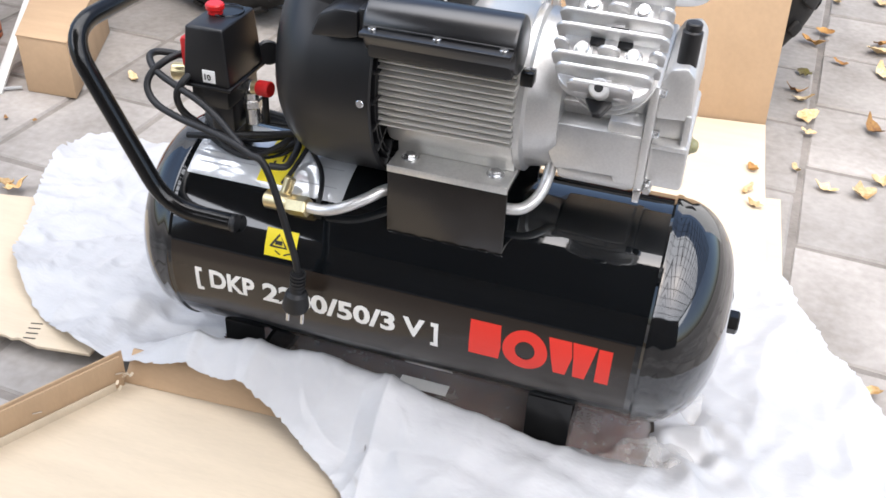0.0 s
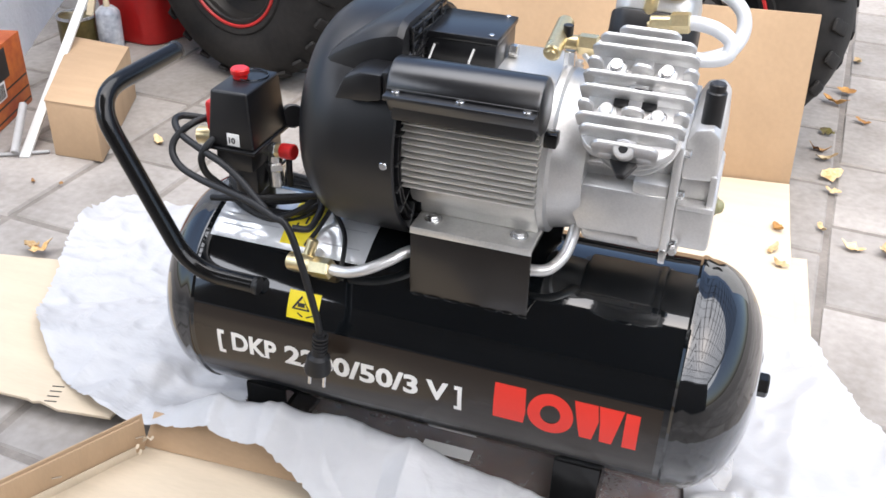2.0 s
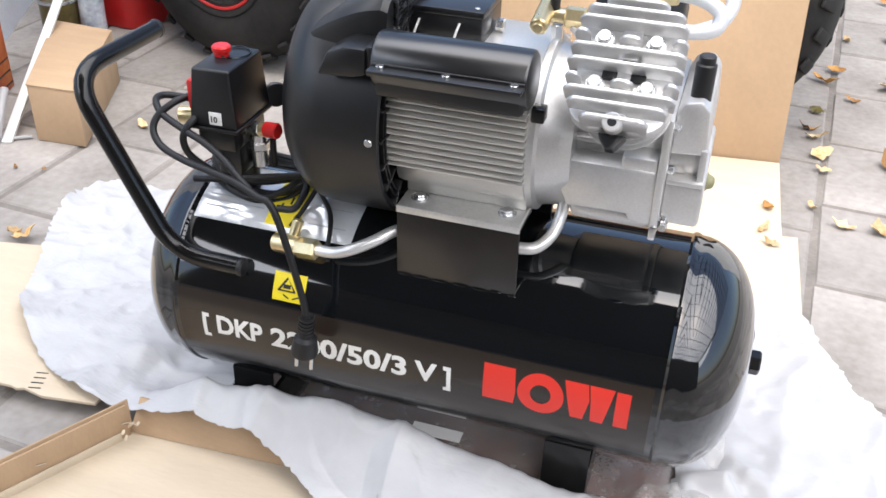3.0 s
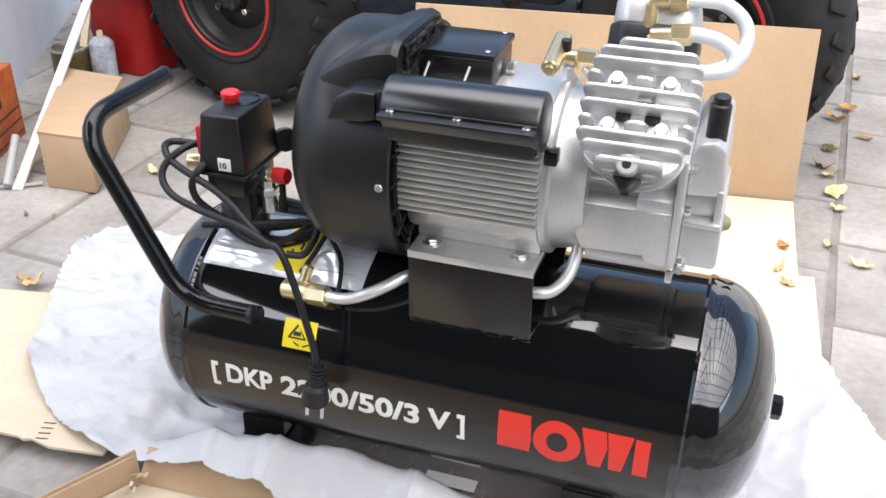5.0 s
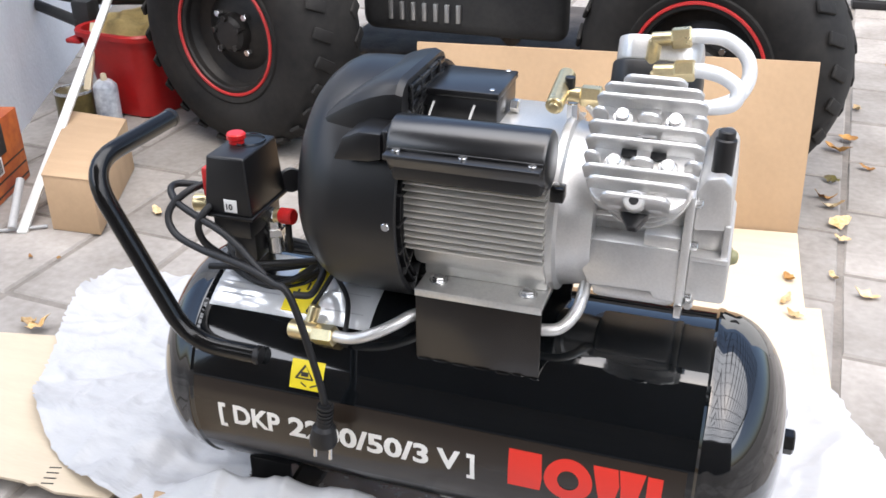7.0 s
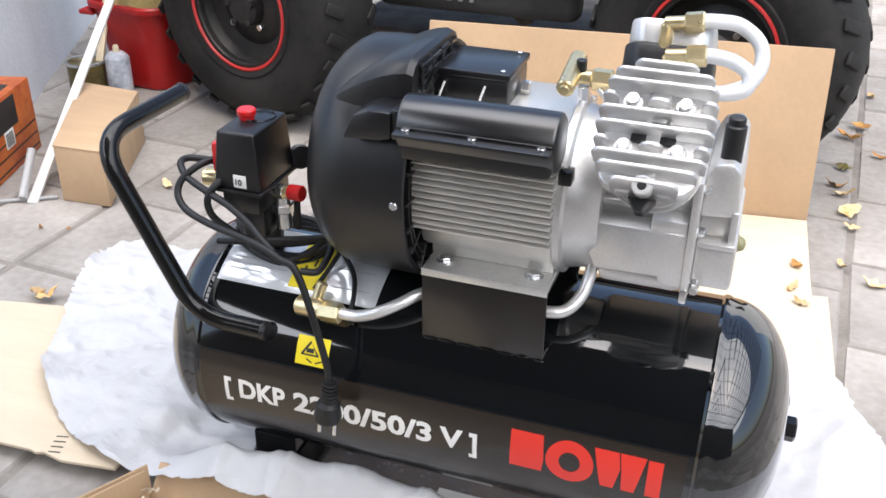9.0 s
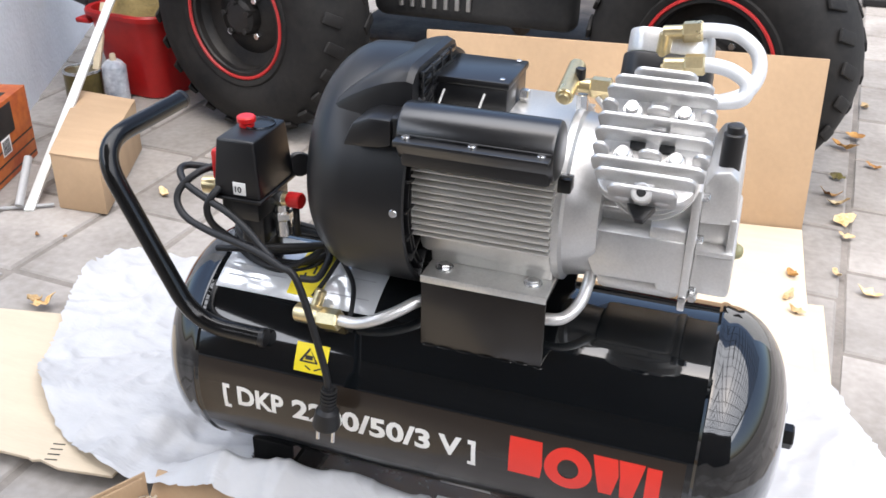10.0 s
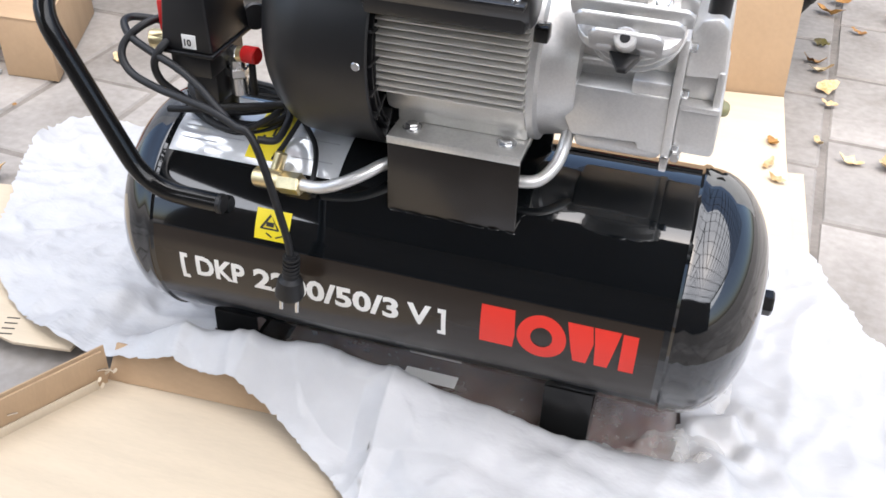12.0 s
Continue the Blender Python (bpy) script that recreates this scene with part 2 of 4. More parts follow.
# ---- setting: pavement, ground, wall ----
PAVE = pose(0.455, 0.70, 0, 0, 0, -3.5)
ground_bm = bmesh.new()
bmesh.ops.create_grid(ground_bm, x_segments=60, y_segments=60, size=1.0)
for v in ground_bm.verts:
    r = max(abs(v.co.x), abs(v.co.y))
    v.co.xy *= 4.0 if r < 0.9 else 900.0 * (r - 0.9) + 4.0
    v.co.z = -0.006
ground = tagged(link("ground", ground_bm, M_JOINT), "sandy grey ground and joints between the pavers", "ground", kind="structure")

WALL_A = Vector((-1.62, 1.0, 0)) + (Vector((-1.62, 1.0, 0)) - Vector((-1.86, 1.5, 0))) * 1.15
WALL_B = Vector((-1.62, 1.0, 0)) - (Vector((-1.62, 1.0, 0)) - Vector((-1.86, 1.5, 0))) * 5.0
wd = (WALL_B - WALL_A).normalized()
wl = (WALL_B - WALL_A).length
wall_bm = box((0, 0, -0.02), (wl, 0.25, 2.6), 0.004)
bmesh.ops.transform(wall_bm, matrix=Matrix.Translation(WALL_A) @ Matrix.Rotation(math.atan2(wd.y, wd.x), 4, "Z"), verts=wall_bm.verts)
tagged(link("wall_west", wall_bm, M_WALL), "white rough stucco house wall beside the pavement", "wall", kind="structure")


# veranda roof over the near side of the yard, glazed at one end, and the house wall that carries it
ROOF_Z, EAVE = 2.4, -0.62
tagged(link("roof_1", box((-1.9, -4.5, ROOF_Z), (0.575, EAVE, ROOF_Z + 0.04), 0.004), M_TIMBER), "dark stained timber veranda boards", "roof", kind="structure")
bars = bmesh.new()
for k in range(14):
    bars = join(bars, box((0.60 + 0.28 * k, -4.5, ROOF_Z), (0.622 + 0.28 * k, 3.0, ROOF_Z + 0.04)))
for y in (-3.5, -2.7, -2.0, -1.4, -0.8, -0.3, 0.1, 0.5, 0.9, 1.4, 2.0, 3.0):
    bars = join(bars, box((0.586, y, ROOF_Z + 0.005), (4.4, y + 0.014, ROOF_Z + 0.035)))
tagged(link("roof_bars", bars, M_TIMBER), "dark glazing bars of the veranda roof", "roof", kind="structure")
for i, x in enumerate((-1.8, 0.40, 4.35)):
    tagged(link("roof_beam_%d" % (i + 1), box((x - 0.05, -4.6, ROOF_Z + 0.042), (x + 0.05, EAVE - 0.02, ROOF_Z + 0.15), 0.004), M_TIMBER), "dark timber beam carrying the roof from the wall", "beam", kind="structure")
tagged(link("wall_south", box((-2.8, -4.8, -0.02), (4.6, -4.5, 2.56), 0.004), M_BRICKY), "plain brown rendered wall closing the yard", "wall", kind="structure")
tagged(link("door_1", join(box((0.60, 3.20, 0.03), (2.6, 3.26, 2.1), 0.004)), M_WHITEPL), "white painted garage door", "door", kind="structure")
tagged(link("door_sill", box((0.60, 3.17, 0.0), (2.6, 3.27, 0.028), 0.004), M_RUBBER), "black rubber door sill", "sill", kind="structure")


# ---- the compressor ----
R, ZC = 0.1435, 0.215
X0, X1, CAPL, CAP = -0.445, 0.329, 0.070, 0.082
comp = thing("air_compressor", "black two-cylinder air compressor with silver motor on white foam film", "compressor")

prof = [(X0, 0)]
for i in range(1, 15):
    a = math.pi / 2 * i / 14
    prof.append((X0 + CAPL * (1 - math.cos(a)), R * math.sin(a) ** 0.8))
prof += [(X0 + CAPL + 0.004, R + 0.0022), (X0 + CAPL + 0.009, R + 0.0022), (X0 + CAPL + 0.012, R)]
prof += [(X0 + CAPL + 0.012 + (X1 - X0 - CAPL - CAP - 0.024) * i / 20, R) for i in range(1, 21)]
prof += [(X1 - CAP - 0.009, R + 0.0022), (X1 - CAP - 0.004, R + 0.0022)]
for i in range(14, 0, -1):
    a = math.pi / 2 * i / 14
    prof.append((X1 - CAP * (1 - math.cos(a)), R * math.sin(a) ** 0.8))
prof.append((X1, 0))
tank = part("tank", lathe(prof, pose(0, 0, ZC), seg=96), M_TANK, comp, "glossy black enamelled steel tank")


def on_tank(x, s, lift=0.0006):
    """A place on the tank's front: x along it, s metres of arc up from its middle height."""
    a = s / R
    return Vector((x, -(R + lift) * math.cos(a), ZC + (R + lift) * math.sin(a)))


def wrap(bm, lift=0.0006, step=0.006):
    """Bends a flat shape (x, y = arc) round the tank's front."""
    ys = [v.co.y for v in bm.verts]
    y = min(ys) + step
    while y < max(ys):
        bmesh.ops.bisect_plane(bm, geom=list(bm.verts) + list(bm.edges) + list(bm.faces), plane_co=(0, y, 0), plane_no=(0, 1, 0))
        y += step
    for v in bm.verts:
        v.co = on_tank(v.co.x, v.co.y, lift)
    bmesh.ops.recalc_face_normals(bm, faces=bm.faces)
    if sum((f.normal.dot(Vector((0, f.calc_center_median().y, f.calc_center_median().z - ZC))) for f in bm.faces)) < 0:
        bmesh.ops.reverse_faces(bm, faces=bm.faces)
    return bm


def flat(points):
    bm = bmesh.new()
    bm.faces.new([bm.verts.new((x, y, 0)) for x, y in points])
    return bm


def rect(x0, x1, s0, s1):
    return flat([(x0, s0), (x1, s0), (x1, s1), (x0, s1)])


def lettering(text, x, s, size, width=None, offset=0.0):
    """Built-in font as a flat mesh; x: left edge, s: base line."""
    cu = bpy.data.curves.new("lettering", "FONT")
    cu.body, cu.size, cu.offset, cu.resolution_u = text, size, offset, 3
    ob = bpy.data.objects.new("lettering", cu)
    me = bpy.data.meshes.new_from_object(ob)
    bm = bmesh.new()
    bm.from_mesh(me)
    bpy.data.objects.remove(ob)
    bpy.data.curves.remove(cu)
    bpy.data.meshes.remove(me)
    bmesh.ops.remove_doubles(bm, verts=bm.verts, dist=1e-6)
    lo, hi = min(v.co.x for v in bm.verts), max(v.co.x for v in bm.verts)
    k = width / (hi - lo) if width else 1.0
    for v in bm.verts:
        v.co = Vector((x + (v.co.x - lo) * k, s + v.co.y, 0))
    return bm


part("decal", wrap(rect(-0.362, 0.228, -0.062, 0.043), 0.0004), M_DECAL, tank, "brownish black decal band")
for text, x0, x1 in (("[", -0.329, -0.3195), ("DKP", -0.309, -0.246), ("2200/50/3", -0.235, -0.058), ("V", -0.048, -0.020), ("]", -0.0125, -0.003)):
    part("model_lettering", wrap(lettering(text, x0, -0.014, 0.0375, x1 - x0, 0.0013), 0.0009), M_WHITEPRINT, tank, "white bold model lettering")
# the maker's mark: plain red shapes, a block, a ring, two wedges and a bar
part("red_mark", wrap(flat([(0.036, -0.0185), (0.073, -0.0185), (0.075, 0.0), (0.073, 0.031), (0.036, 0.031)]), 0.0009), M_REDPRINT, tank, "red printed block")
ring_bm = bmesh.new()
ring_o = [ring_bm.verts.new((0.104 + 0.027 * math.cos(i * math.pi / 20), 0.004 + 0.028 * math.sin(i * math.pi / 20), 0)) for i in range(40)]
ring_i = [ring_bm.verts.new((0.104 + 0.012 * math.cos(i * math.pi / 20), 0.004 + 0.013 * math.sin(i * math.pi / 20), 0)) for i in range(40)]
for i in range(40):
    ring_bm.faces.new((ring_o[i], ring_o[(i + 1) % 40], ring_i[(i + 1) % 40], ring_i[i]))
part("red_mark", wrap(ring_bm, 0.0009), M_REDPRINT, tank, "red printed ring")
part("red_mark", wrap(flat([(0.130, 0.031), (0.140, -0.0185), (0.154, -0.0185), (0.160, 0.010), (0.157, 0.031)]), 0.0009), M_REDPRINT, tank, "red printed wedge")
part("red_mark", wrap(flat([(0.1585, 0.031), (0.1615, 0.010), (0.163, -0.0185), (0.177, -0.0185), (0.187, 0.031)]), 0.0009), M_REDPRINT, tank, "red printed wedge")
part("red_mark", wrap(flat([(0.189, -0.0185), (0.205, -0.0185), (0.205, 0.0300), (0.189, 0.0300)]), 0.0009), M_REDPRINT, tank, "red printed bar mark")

# warning sticker and type plate
st = part("warning_sticker", wrap(rect(-0.2340, -0.1920, 0.0510, 0.0860), 0.0006), M_YELLOW, tank, "yellow warning sticker with black signs")
part("sign", wrap(flat([(-0.2276, 0.0645), (-0.2244, 0.0645), (-0.2153, 0.0784), (-0.2171, 0.0808)]), 0.001), M_INK, st)
part("sign", wrap(flat([(-0.2171, 0.0808), (-0.2153, 0.0784), (-0.2071, 0.0645), (-0.2043, 0.0645)]), 0.001), M_INK, st)
part("sign", wrap(rect(-0.2276, -0.2043, 0.0629, 0.0649), 0.001), M_INK, st)
part("sign", wrap(rect(-0.2208, -0.2112, 0.0665, 0.0717), 0.001), M_INK, st)
part("sign", wrap(flat([(-0.2203, 0.0582), (-0.2130, 0.0542), (-0.2121, 0.0558), (-0.2194, 0.0597)]), 0.001), M_INK, st)
part("sign", wrap(flat([(-0.2075, 0.0542), (-0.1984, 0.0582), (-0.1993, 0.0597), (-0.2084, 0.0558)]), 0.001), M_INK, st)
plate = part("type_plate", wrap(rect(-0.360, -0.150, 0.132, 0.232), 0.0005), M_LABEL, tank, "silver type plate with small print")
for i in range(9):
    w = (0.05, 0.085, 0.07, 0.03, 0.09, 0.06, 0.08, 0.04, 0.07)[i]
    part("print_line", wrap(rect(-0.350, -0.350 + w * 0.9, 0.150 + 0.0085 * i, 0.1518 + 0.0085 * i), 0.0009), M_GREYINK, plate)
ys = part("yellow_notice", wrap(rect(-0.266, -0.222, 0.140, 0.222), 0.0010), M_YELLOW, tank, "yellow notice sticker on the type plate")
for k in range(3):
    part("sign", wrap(rect(-0.254 + 0.010 * k, -0.251 + 0.010 * k, 0.16 + 0.012 * k, 0.172 + 0.012 * k), 0.0014), M_INK, ys)
for k in range(0, 8, 3):
    part("print_line", wrap(rect(-0.212, -0.162, 0.150 + 0.009 * k, 0.1515 + 0.009 * k), 0.0009), M_GREYINK, plate)

# end badge and drain plug
badge_m = aim((0.300, -0.012, 0.292), (1, -0.10, 0.75))
badge = part("end_badge", lathe([(0, 0), (0, 0.040), (0.004, 0.039), (0.005, 0.036), (0.004, 0)], badge_m, seg=40), M_SATIN, tank, "round black embossed badge")
for k in range(6):
    hw = math.sqrt(0.034 ** 2 - (-0.025 + 0.010 * k) ** 2)
    part("embossed_bar", box((0.003, -hw, -0.027 + 0.010 * k), (0.0058, hw, -0.022 + 0.010 * k), 0.001, badge_m), M_SATIN, badge)
plug_ = part("drain_plug", rod((0.322, 0.009, 0.212), (0.330, 0.009, 0.212), 0.010), M_SATIN, comp)
part("hex_head", rod((0.328, 0.009, 0.212), (0.342, 0.009, 0.212), 0.0150, hexed=True), M_SATIN, plug_)

# feet
for x in (-0.292, 0.137):
    f = part("foot", join(box((x - 0.029, -0.115, 0.0), (x + 0.029, 0.115, 0.006), 0.0015), box((x - 0.029, -0.102, 0.004), (x + 0.029, -0.096, 0.112), 0.0015),
                          box((x - 0.029, 0.096, 0.004), (x + 0.029, 0.102, 0.112), 0.0015), box((x - 0.029, -0.1, 0.06), (x - 0.023, 0.1, 0.078)),
                          box((x + 0.023, -0.1, 0.004), (x + 0.029, 0.1, 0.078))), M_SATIN, comp, "bent black sheet-steel foot")
    for y in (-0.108, 0.108):
        part("rubber_pad", rod((x, y, 0.0), (x, y, 0.012), 0.014), M_RUBBER, f)

# motor bracket and base plate
BX0, BX1 = -0.0860, 0.0565
br = part("motor_bracket", box((BX0, -0.101, 0.30), (BX1, -0.096, 0.400), 0.0012), M_BRACKET, comp, "black painted sheet bracket welded on the tank")
part("bracket_back", box((BX0, 0.096, 0.30), (BX1, 0.101, 0.400), 0.0012), M_BRACKET, br)
part("bracket_top", box((BX0, -0.095, 0.396), (BX1, 0.095, 0.401), 0.001), M_BRACKET, br)
for k in range(7):
    xx = BX0 + 0.01 + 0.022 * k
    bw = bmesh.new()
    bmesh.ops.create_icosphere(bw, subdivisions=2, radius=0.0018, matrix=Matrix.LocRotScale((xx + 0.003 * math.sin(5 * k), -0.1020, 0.3162 + 0.0008 * math.sin(3 * k)), None, (4.5 + 1.5 * math.sin(7 * k), 0.7, 0.5)))
    part("weld_bead", bw, M_TANK, br)
bp = part("base_plate", join(box((BX0, -0.102, 0.4015), (BX1, 0.102, 0.408), 0.0015), box((BX0, -0.103, 0.399), (BX1, -0.1015, 0.408), 0.0005)), M_PLATE, comp, "bright galvanised base plate")
for x in (-0.066, 0.036):
    for y in (-0.078, 0.078):
        b_ = part("bolt", rod((x, y, 0.408), (x, y, 0.4135), 0.0075, hexed=True), M_STEEL, bp)
        part("washer", rod((x, y, 0.408), (x, y, 0.4095), 0.0105), M_STEEL, b_)
part("motor_foot", box((-0.086, -0.067, 0.408), (0.055, 0.067, 0.47), 0.003), M_ALUPAINT, comp)

# motor body with cooling fins
MY, MZ = 0.0, 0.503
body_ = part("motor_body", join(box((-0.1, -0.0985, 0.456), (0.058, 0.0985, 0.556), 0.006), box((-0.1, -0.075, 0.42), (0.058, 0.075, 0.578), 0.012)), M_ALUPAINT, comp, "silver painted ribbed motor body")
for sgn in (-1, 1):
    for i in range(13):
        z = 0.459 + 0.0076 * i
        yo, yi = 0.1125 - (0.003 if i in (0, 12) else 0.0), 0.096
        fb = prism([(yi, 0), (yo - 0.0015, 0.0009), (yo, 0.0017), (yo, 0.0028), (yo - 0.0015, 0.0036), (yi, 0.0046)], 0.152, None)
        # profile lies in (y, z), pushed along x
        bmesh.ops.transform(fb, matrix=Matrix(((0, 0, 1, -0.096), (sgn, 0, 0, 0), (0, 1, 0, z), (0, 0, 0, 1))), verts=fb.verts)
        bmesh.ops.recalc_face_normals(fb, faces=fb.faces)
        part("cooling_fin", fb, M_ALUPAINT, body_, angle=30)

# fan shroud
SZ = 0.495
sh = part("fan_shroud", lathe([(-0.223, 0), (-0.223, 0.085), (-0.221, 0.097), (-0.216, 0.109), (-0.208, 0.119), (-0.197, 0.1280), (-0.185, 0.134), (-0.165, 0.1355), (-0.096, 0.136),
                               (-0.094, 0.134), (-0.096, 0.128), (-0.15, 0.126), (-0.15, 0)], pose(0, 0, SZ), seg=80), M_PLASTIC, comp, "matt black plastic fan shroud", angle=28)
for a in (35, 55, 75, 90, 105, 120, 140, 160, 180, 200, 215, 230):
    q = Matrix.Translation((0, 0, SZ)) @ Matrix.Rotation(radians(a), 4, "X")
    part("vent_rib", box((-0.108, -0.002, 0.100), (-0.092, 0.002, 0.131), 0.0008, q), M_PLASTIC, sh)
for k, (r0, r1) in enumerate(((0.113, 0.116), (0.120, 0.123))):
    part("vent_ring", lathe([(-0.1, r0), (-0.093, r0), (-0.093, r1), (-0.1, r1)], pose(0, 0, SZ), seg=64, close=True), M_PLASTIC, sh)
for k in range(5):
    y = -0.05 + 0.024 * k
    part("end_slot_bar", box((-0.228, y - 0.004, SZ - 0.055), (-0.2225, y + 0.004, SZ + 0.055), 0.001), M_PLASTIC, sh)
part("screw", rod((-0.1045, -0.130, 0.496), (-0.1045, -0.1385, 0.496), 0.0046), M_STEEL, sh)

# hump on the shroud, with a grille at its motor side
hm = bmesh.new()
sec = [(-0.216, 0.568, 0.060), (-0.206, 0.579, 0.065), (-0.192, 0.591, 0.068), (-0.178, 0.603, 0.070), (-0.163, 0.614, 0.072), (-0.147, 0.624, 0.073), (-0.131, 0.632, 0.073), (-0.116, 0.637, 0.073), (-0.104, 0.639, 0.073), (-0.097, 0.636, 0.072)]
rings = []
for x, top, hw in sec:
    ring = []
    for u, v in ((-1, 0), (-1, 0.70), (-0.975, 0.84), (-0.90, 0.94), (-0.78, 1), (0.5, 1), (0.63, 0.95), (0.71, 0.84), (0.74, 0.70), (0.74, 0)):
        zb = 0.56
        ring.append(hm.verts.new((x, -0.006 + u * hw * (1.30 if u < 0 else 1.0), zb + (top - zb) * v)))
    rings.append(ring)
for p, q in zip(rings, rings[1:]):
    for i in range(10):
        hm.faces.new((p[i], p[(i + 1) % 10], q[(i + 1) % 10], q[i]))
hm.faces.new(rings[0]), hm.faces.new(rings[-1])
bmesh.ops.recalc_face_normals(hm, faces=hm.faces)
hp = part("shroud_hump", hm, M_PLASTIC, sh, angle=25)
for i in range(4):
    z0 = 0.588 + 0.012 * i
    part("grille_bar", box((-0.0975, -0.080, z0), (-0.0935, 0.032, z0 + 0.006), 0.001), M_SATIN, hp)
for y in (-0.076, -0.045, -0.015, 0.015):
    part("grille_bar", box((-0.0980, y - 0.002, 0.586), (-0.0930, y + 0.002, 0.631), 0.001), M_PLASTIC, hp)
part("white_mark", box((-0.012, -0.006, 0.0), (0.012, 0.006, 0.0012), 0.0004, pose(-0.185, -0.058, 0.5985, 0, -40.5, 0)), M_WHITEPRINT, hp)
part("cable_gland", join(prism([(-0.158, 0.566), (-0.146, 0.592), (-0.128, 0.600), (-0.104, 0.600), (-0.104, 0.572), (-0.120, 0.568)], 0.045, Matrix(((1, 0, 0, 0), (0, 0, 1, -0.142), (0, 1, 0, 0), (0, 0, 0, 1))), 0.004), box((-0.106, -0.138, 0.570), (-0.094, -0.095, 0.602), 0.003)), M_PLASTIC, sh)

# capacitor cover
cz, cy = 0.586, -0.124
cap = part("capacitor_cover", lathe([(-0.096, 0), (-0.096, 0.026), (-0.094, 0.029), (-0.091, 0.030), (0.059, 0.030), (0.062, 0.029), (0.064, 0.026), (0.064, 0)], pose(0, cy, cz), seg=40), M_SEMI, comp, "black capacitor housing along the motor")
part("lower_shell", box((-0.092, -0.150, 0.556), (0.060, -0.090, 0.590), 0.005), M_PLASTIC, cap)
part("flange", join(box((-0.093, -0.168, 0.5855), (0.061, -0.130, 0.5905), 0.0012), box((-0.093, -0.1545, 0.590), (0.061, -0.1510, 0.5935), 0.001)), M_SEMI, cap)
for x in (-0.082, -0.015, 0.052):
    part("screw", rod((x, -0.1585, 0.590), (x, -0.1585, 0.5935), 0.0042), M_STEEL, cap)

# terminal box
jb = part("terminal_box", box((-0.118, -0.03, 0.565), (-0.016, 0.052, 0.606), 0.003), M_SEMI, comp, "black plastic terminal box with lid")
part("lid", box((-0.122, -0.032, 0.606), (-0.014, 0.054, 0.614), 0.002), M_SEMI, jb)
for x in (-0.103, -0.024):
    for y in (-0.022, 0.047):
        part("screw", rod((x, y, 0.614), (x, y, 0.6155), 0.003), M_STEEL, jb)
for x in (-0.085, -0.04):
    part("white_wire", tube([(x, -0.033, 0.600), (x - 0.003, -0.036, 0.59), (x - 0.006, -0.04, 0.578)], 0.0013, 8), M_WHITEPRINT, jb)
part("gland_nut", rod((-0.014, 0.02, 0.585), (-0.004, 0.02, 0.585), 0.008, hexed=True), M_STEEL, jb)

# bell housing, crankcase, cover
part("bell_housing", lathe([(0.054, 0), (0.054, 0.0945), (0.056, 0.097), (0.063, 0.097), (0.066, 0.091), (0.072, 0.0895), (0.086, 0.087), (0.094, 0.083), (0.1, 0.08), (0.1, 0)], pose(0, -0.006, 0.490), seg=72), M_ALU, comp, "cast aluminium bell housing")
part("lug", box((0.060, -0.112, 0.536), (0.074, -0.095, 0.552), 0.002), M_SATIN, comp)
cc = part("crankcase", prism([(0.084, 0.487), (0.0865, 0.462), (0.100, 0.432), (0.164, 0.434), (0.1665, 0.427), (0.192, 0.4255), (0.190, 0.487)], 0.180, Matrix(((1, 0, 0, 0), (0, 0, 1, -0.080), (0, 1, 0, 0), (0, 0, 0, 1))), 0.003), M_ALU, comp, "cast aluminium crankcase")
part("sump", box((0.100, -0.066, 0.409), (0.1905, 0.080, 0.436), 0.010), M_ALU, cc)
part("upper_case", box((0.088, -0.050, 0.480), (0.1905, 0.070, 0.540), 0.008), M_ALU, cc)
part("recess_block", box((0.152, -0.078, 0.484), (0.1895, -0.045, 0.500), 0.003), M_ALU, cc)
part("recess_ledge", box((0.086, -0.060, 0.500), (0.150, -0.045, 0.506), 0.002), M_ALU, cc)
part("cover_flange", box((0.1895, -0.083, 0.419), (0.1985, 0.098, 0.548), 0.0025), M_ALU, cc)
cv = part("crankcase_cover", join(box((0.198, -0.073, 0.427), (0.2385, 0.088, 0.478), 0.005), box((0.198, -0.055, 0.470), (0.234, 0.084, 0.515), 0.004),
                                   prism([(0.198, 0.505), (0.235, 0.508), (0.231, 0.556), (0.222, 0.566), (0.205, 0.562), (0.198, 0.548)], 0.150, Matrix(((1, 0, 0, 0), (0, 0, 1, -0.068), (0, 1, 0, 0), (0, 0, 0, 1))), 0.004),
                                   box((0.2285, -0.070, 0.470), (0.2355, -0.03, 0.515), 0.002)), M_ALU, comp, "cast aluminium end cover")
for z in (0.432, 0.491, 0.538):
    for y in (-0.073, 0.092):
        part("cover_bolt", rod((0.1985, y, z), (0.2055, y, z), 0.0048, hexed=True), M_STEEL, cv)
part("cover_rib", box((0.199, -0.075, 0.474), (0.237, -0.055, 0.480), 0.0015), M_ALU, cv)
part("drain_screw", join(rod((0.2035, -0.086, 0.428), (0.2035, -0.068, 0.428), 0.005, hexed=True), box((0.190, -0.086, 0.411), (0.198, -0.066, 0.428), 0.002)), M_STEEL, cv)
og = part("oil_sight_glass", lathe([(0.236, 0), (0.236, 0.0105), (0.2395, 0.0105), (0.241, 0.0085), (0.2445, 0.0075), (0.247, 0.005), (0.248, 0)], pose(0, 0.01, 0.442), seg=28), M_OIL, cv, "yellow oil sight glass")
bt = part("breather", rod((0.218, -0.045, 0.548), (0.218, -0.045, 0.598), 0.0105), M_PLASTIC, comp, "black plastic breather cap")
part("breather_top", rod((0.218, -0.045, 0.597), (0.218, -0.045, 0.606), 0.0085), M_PLASTIC, bt)


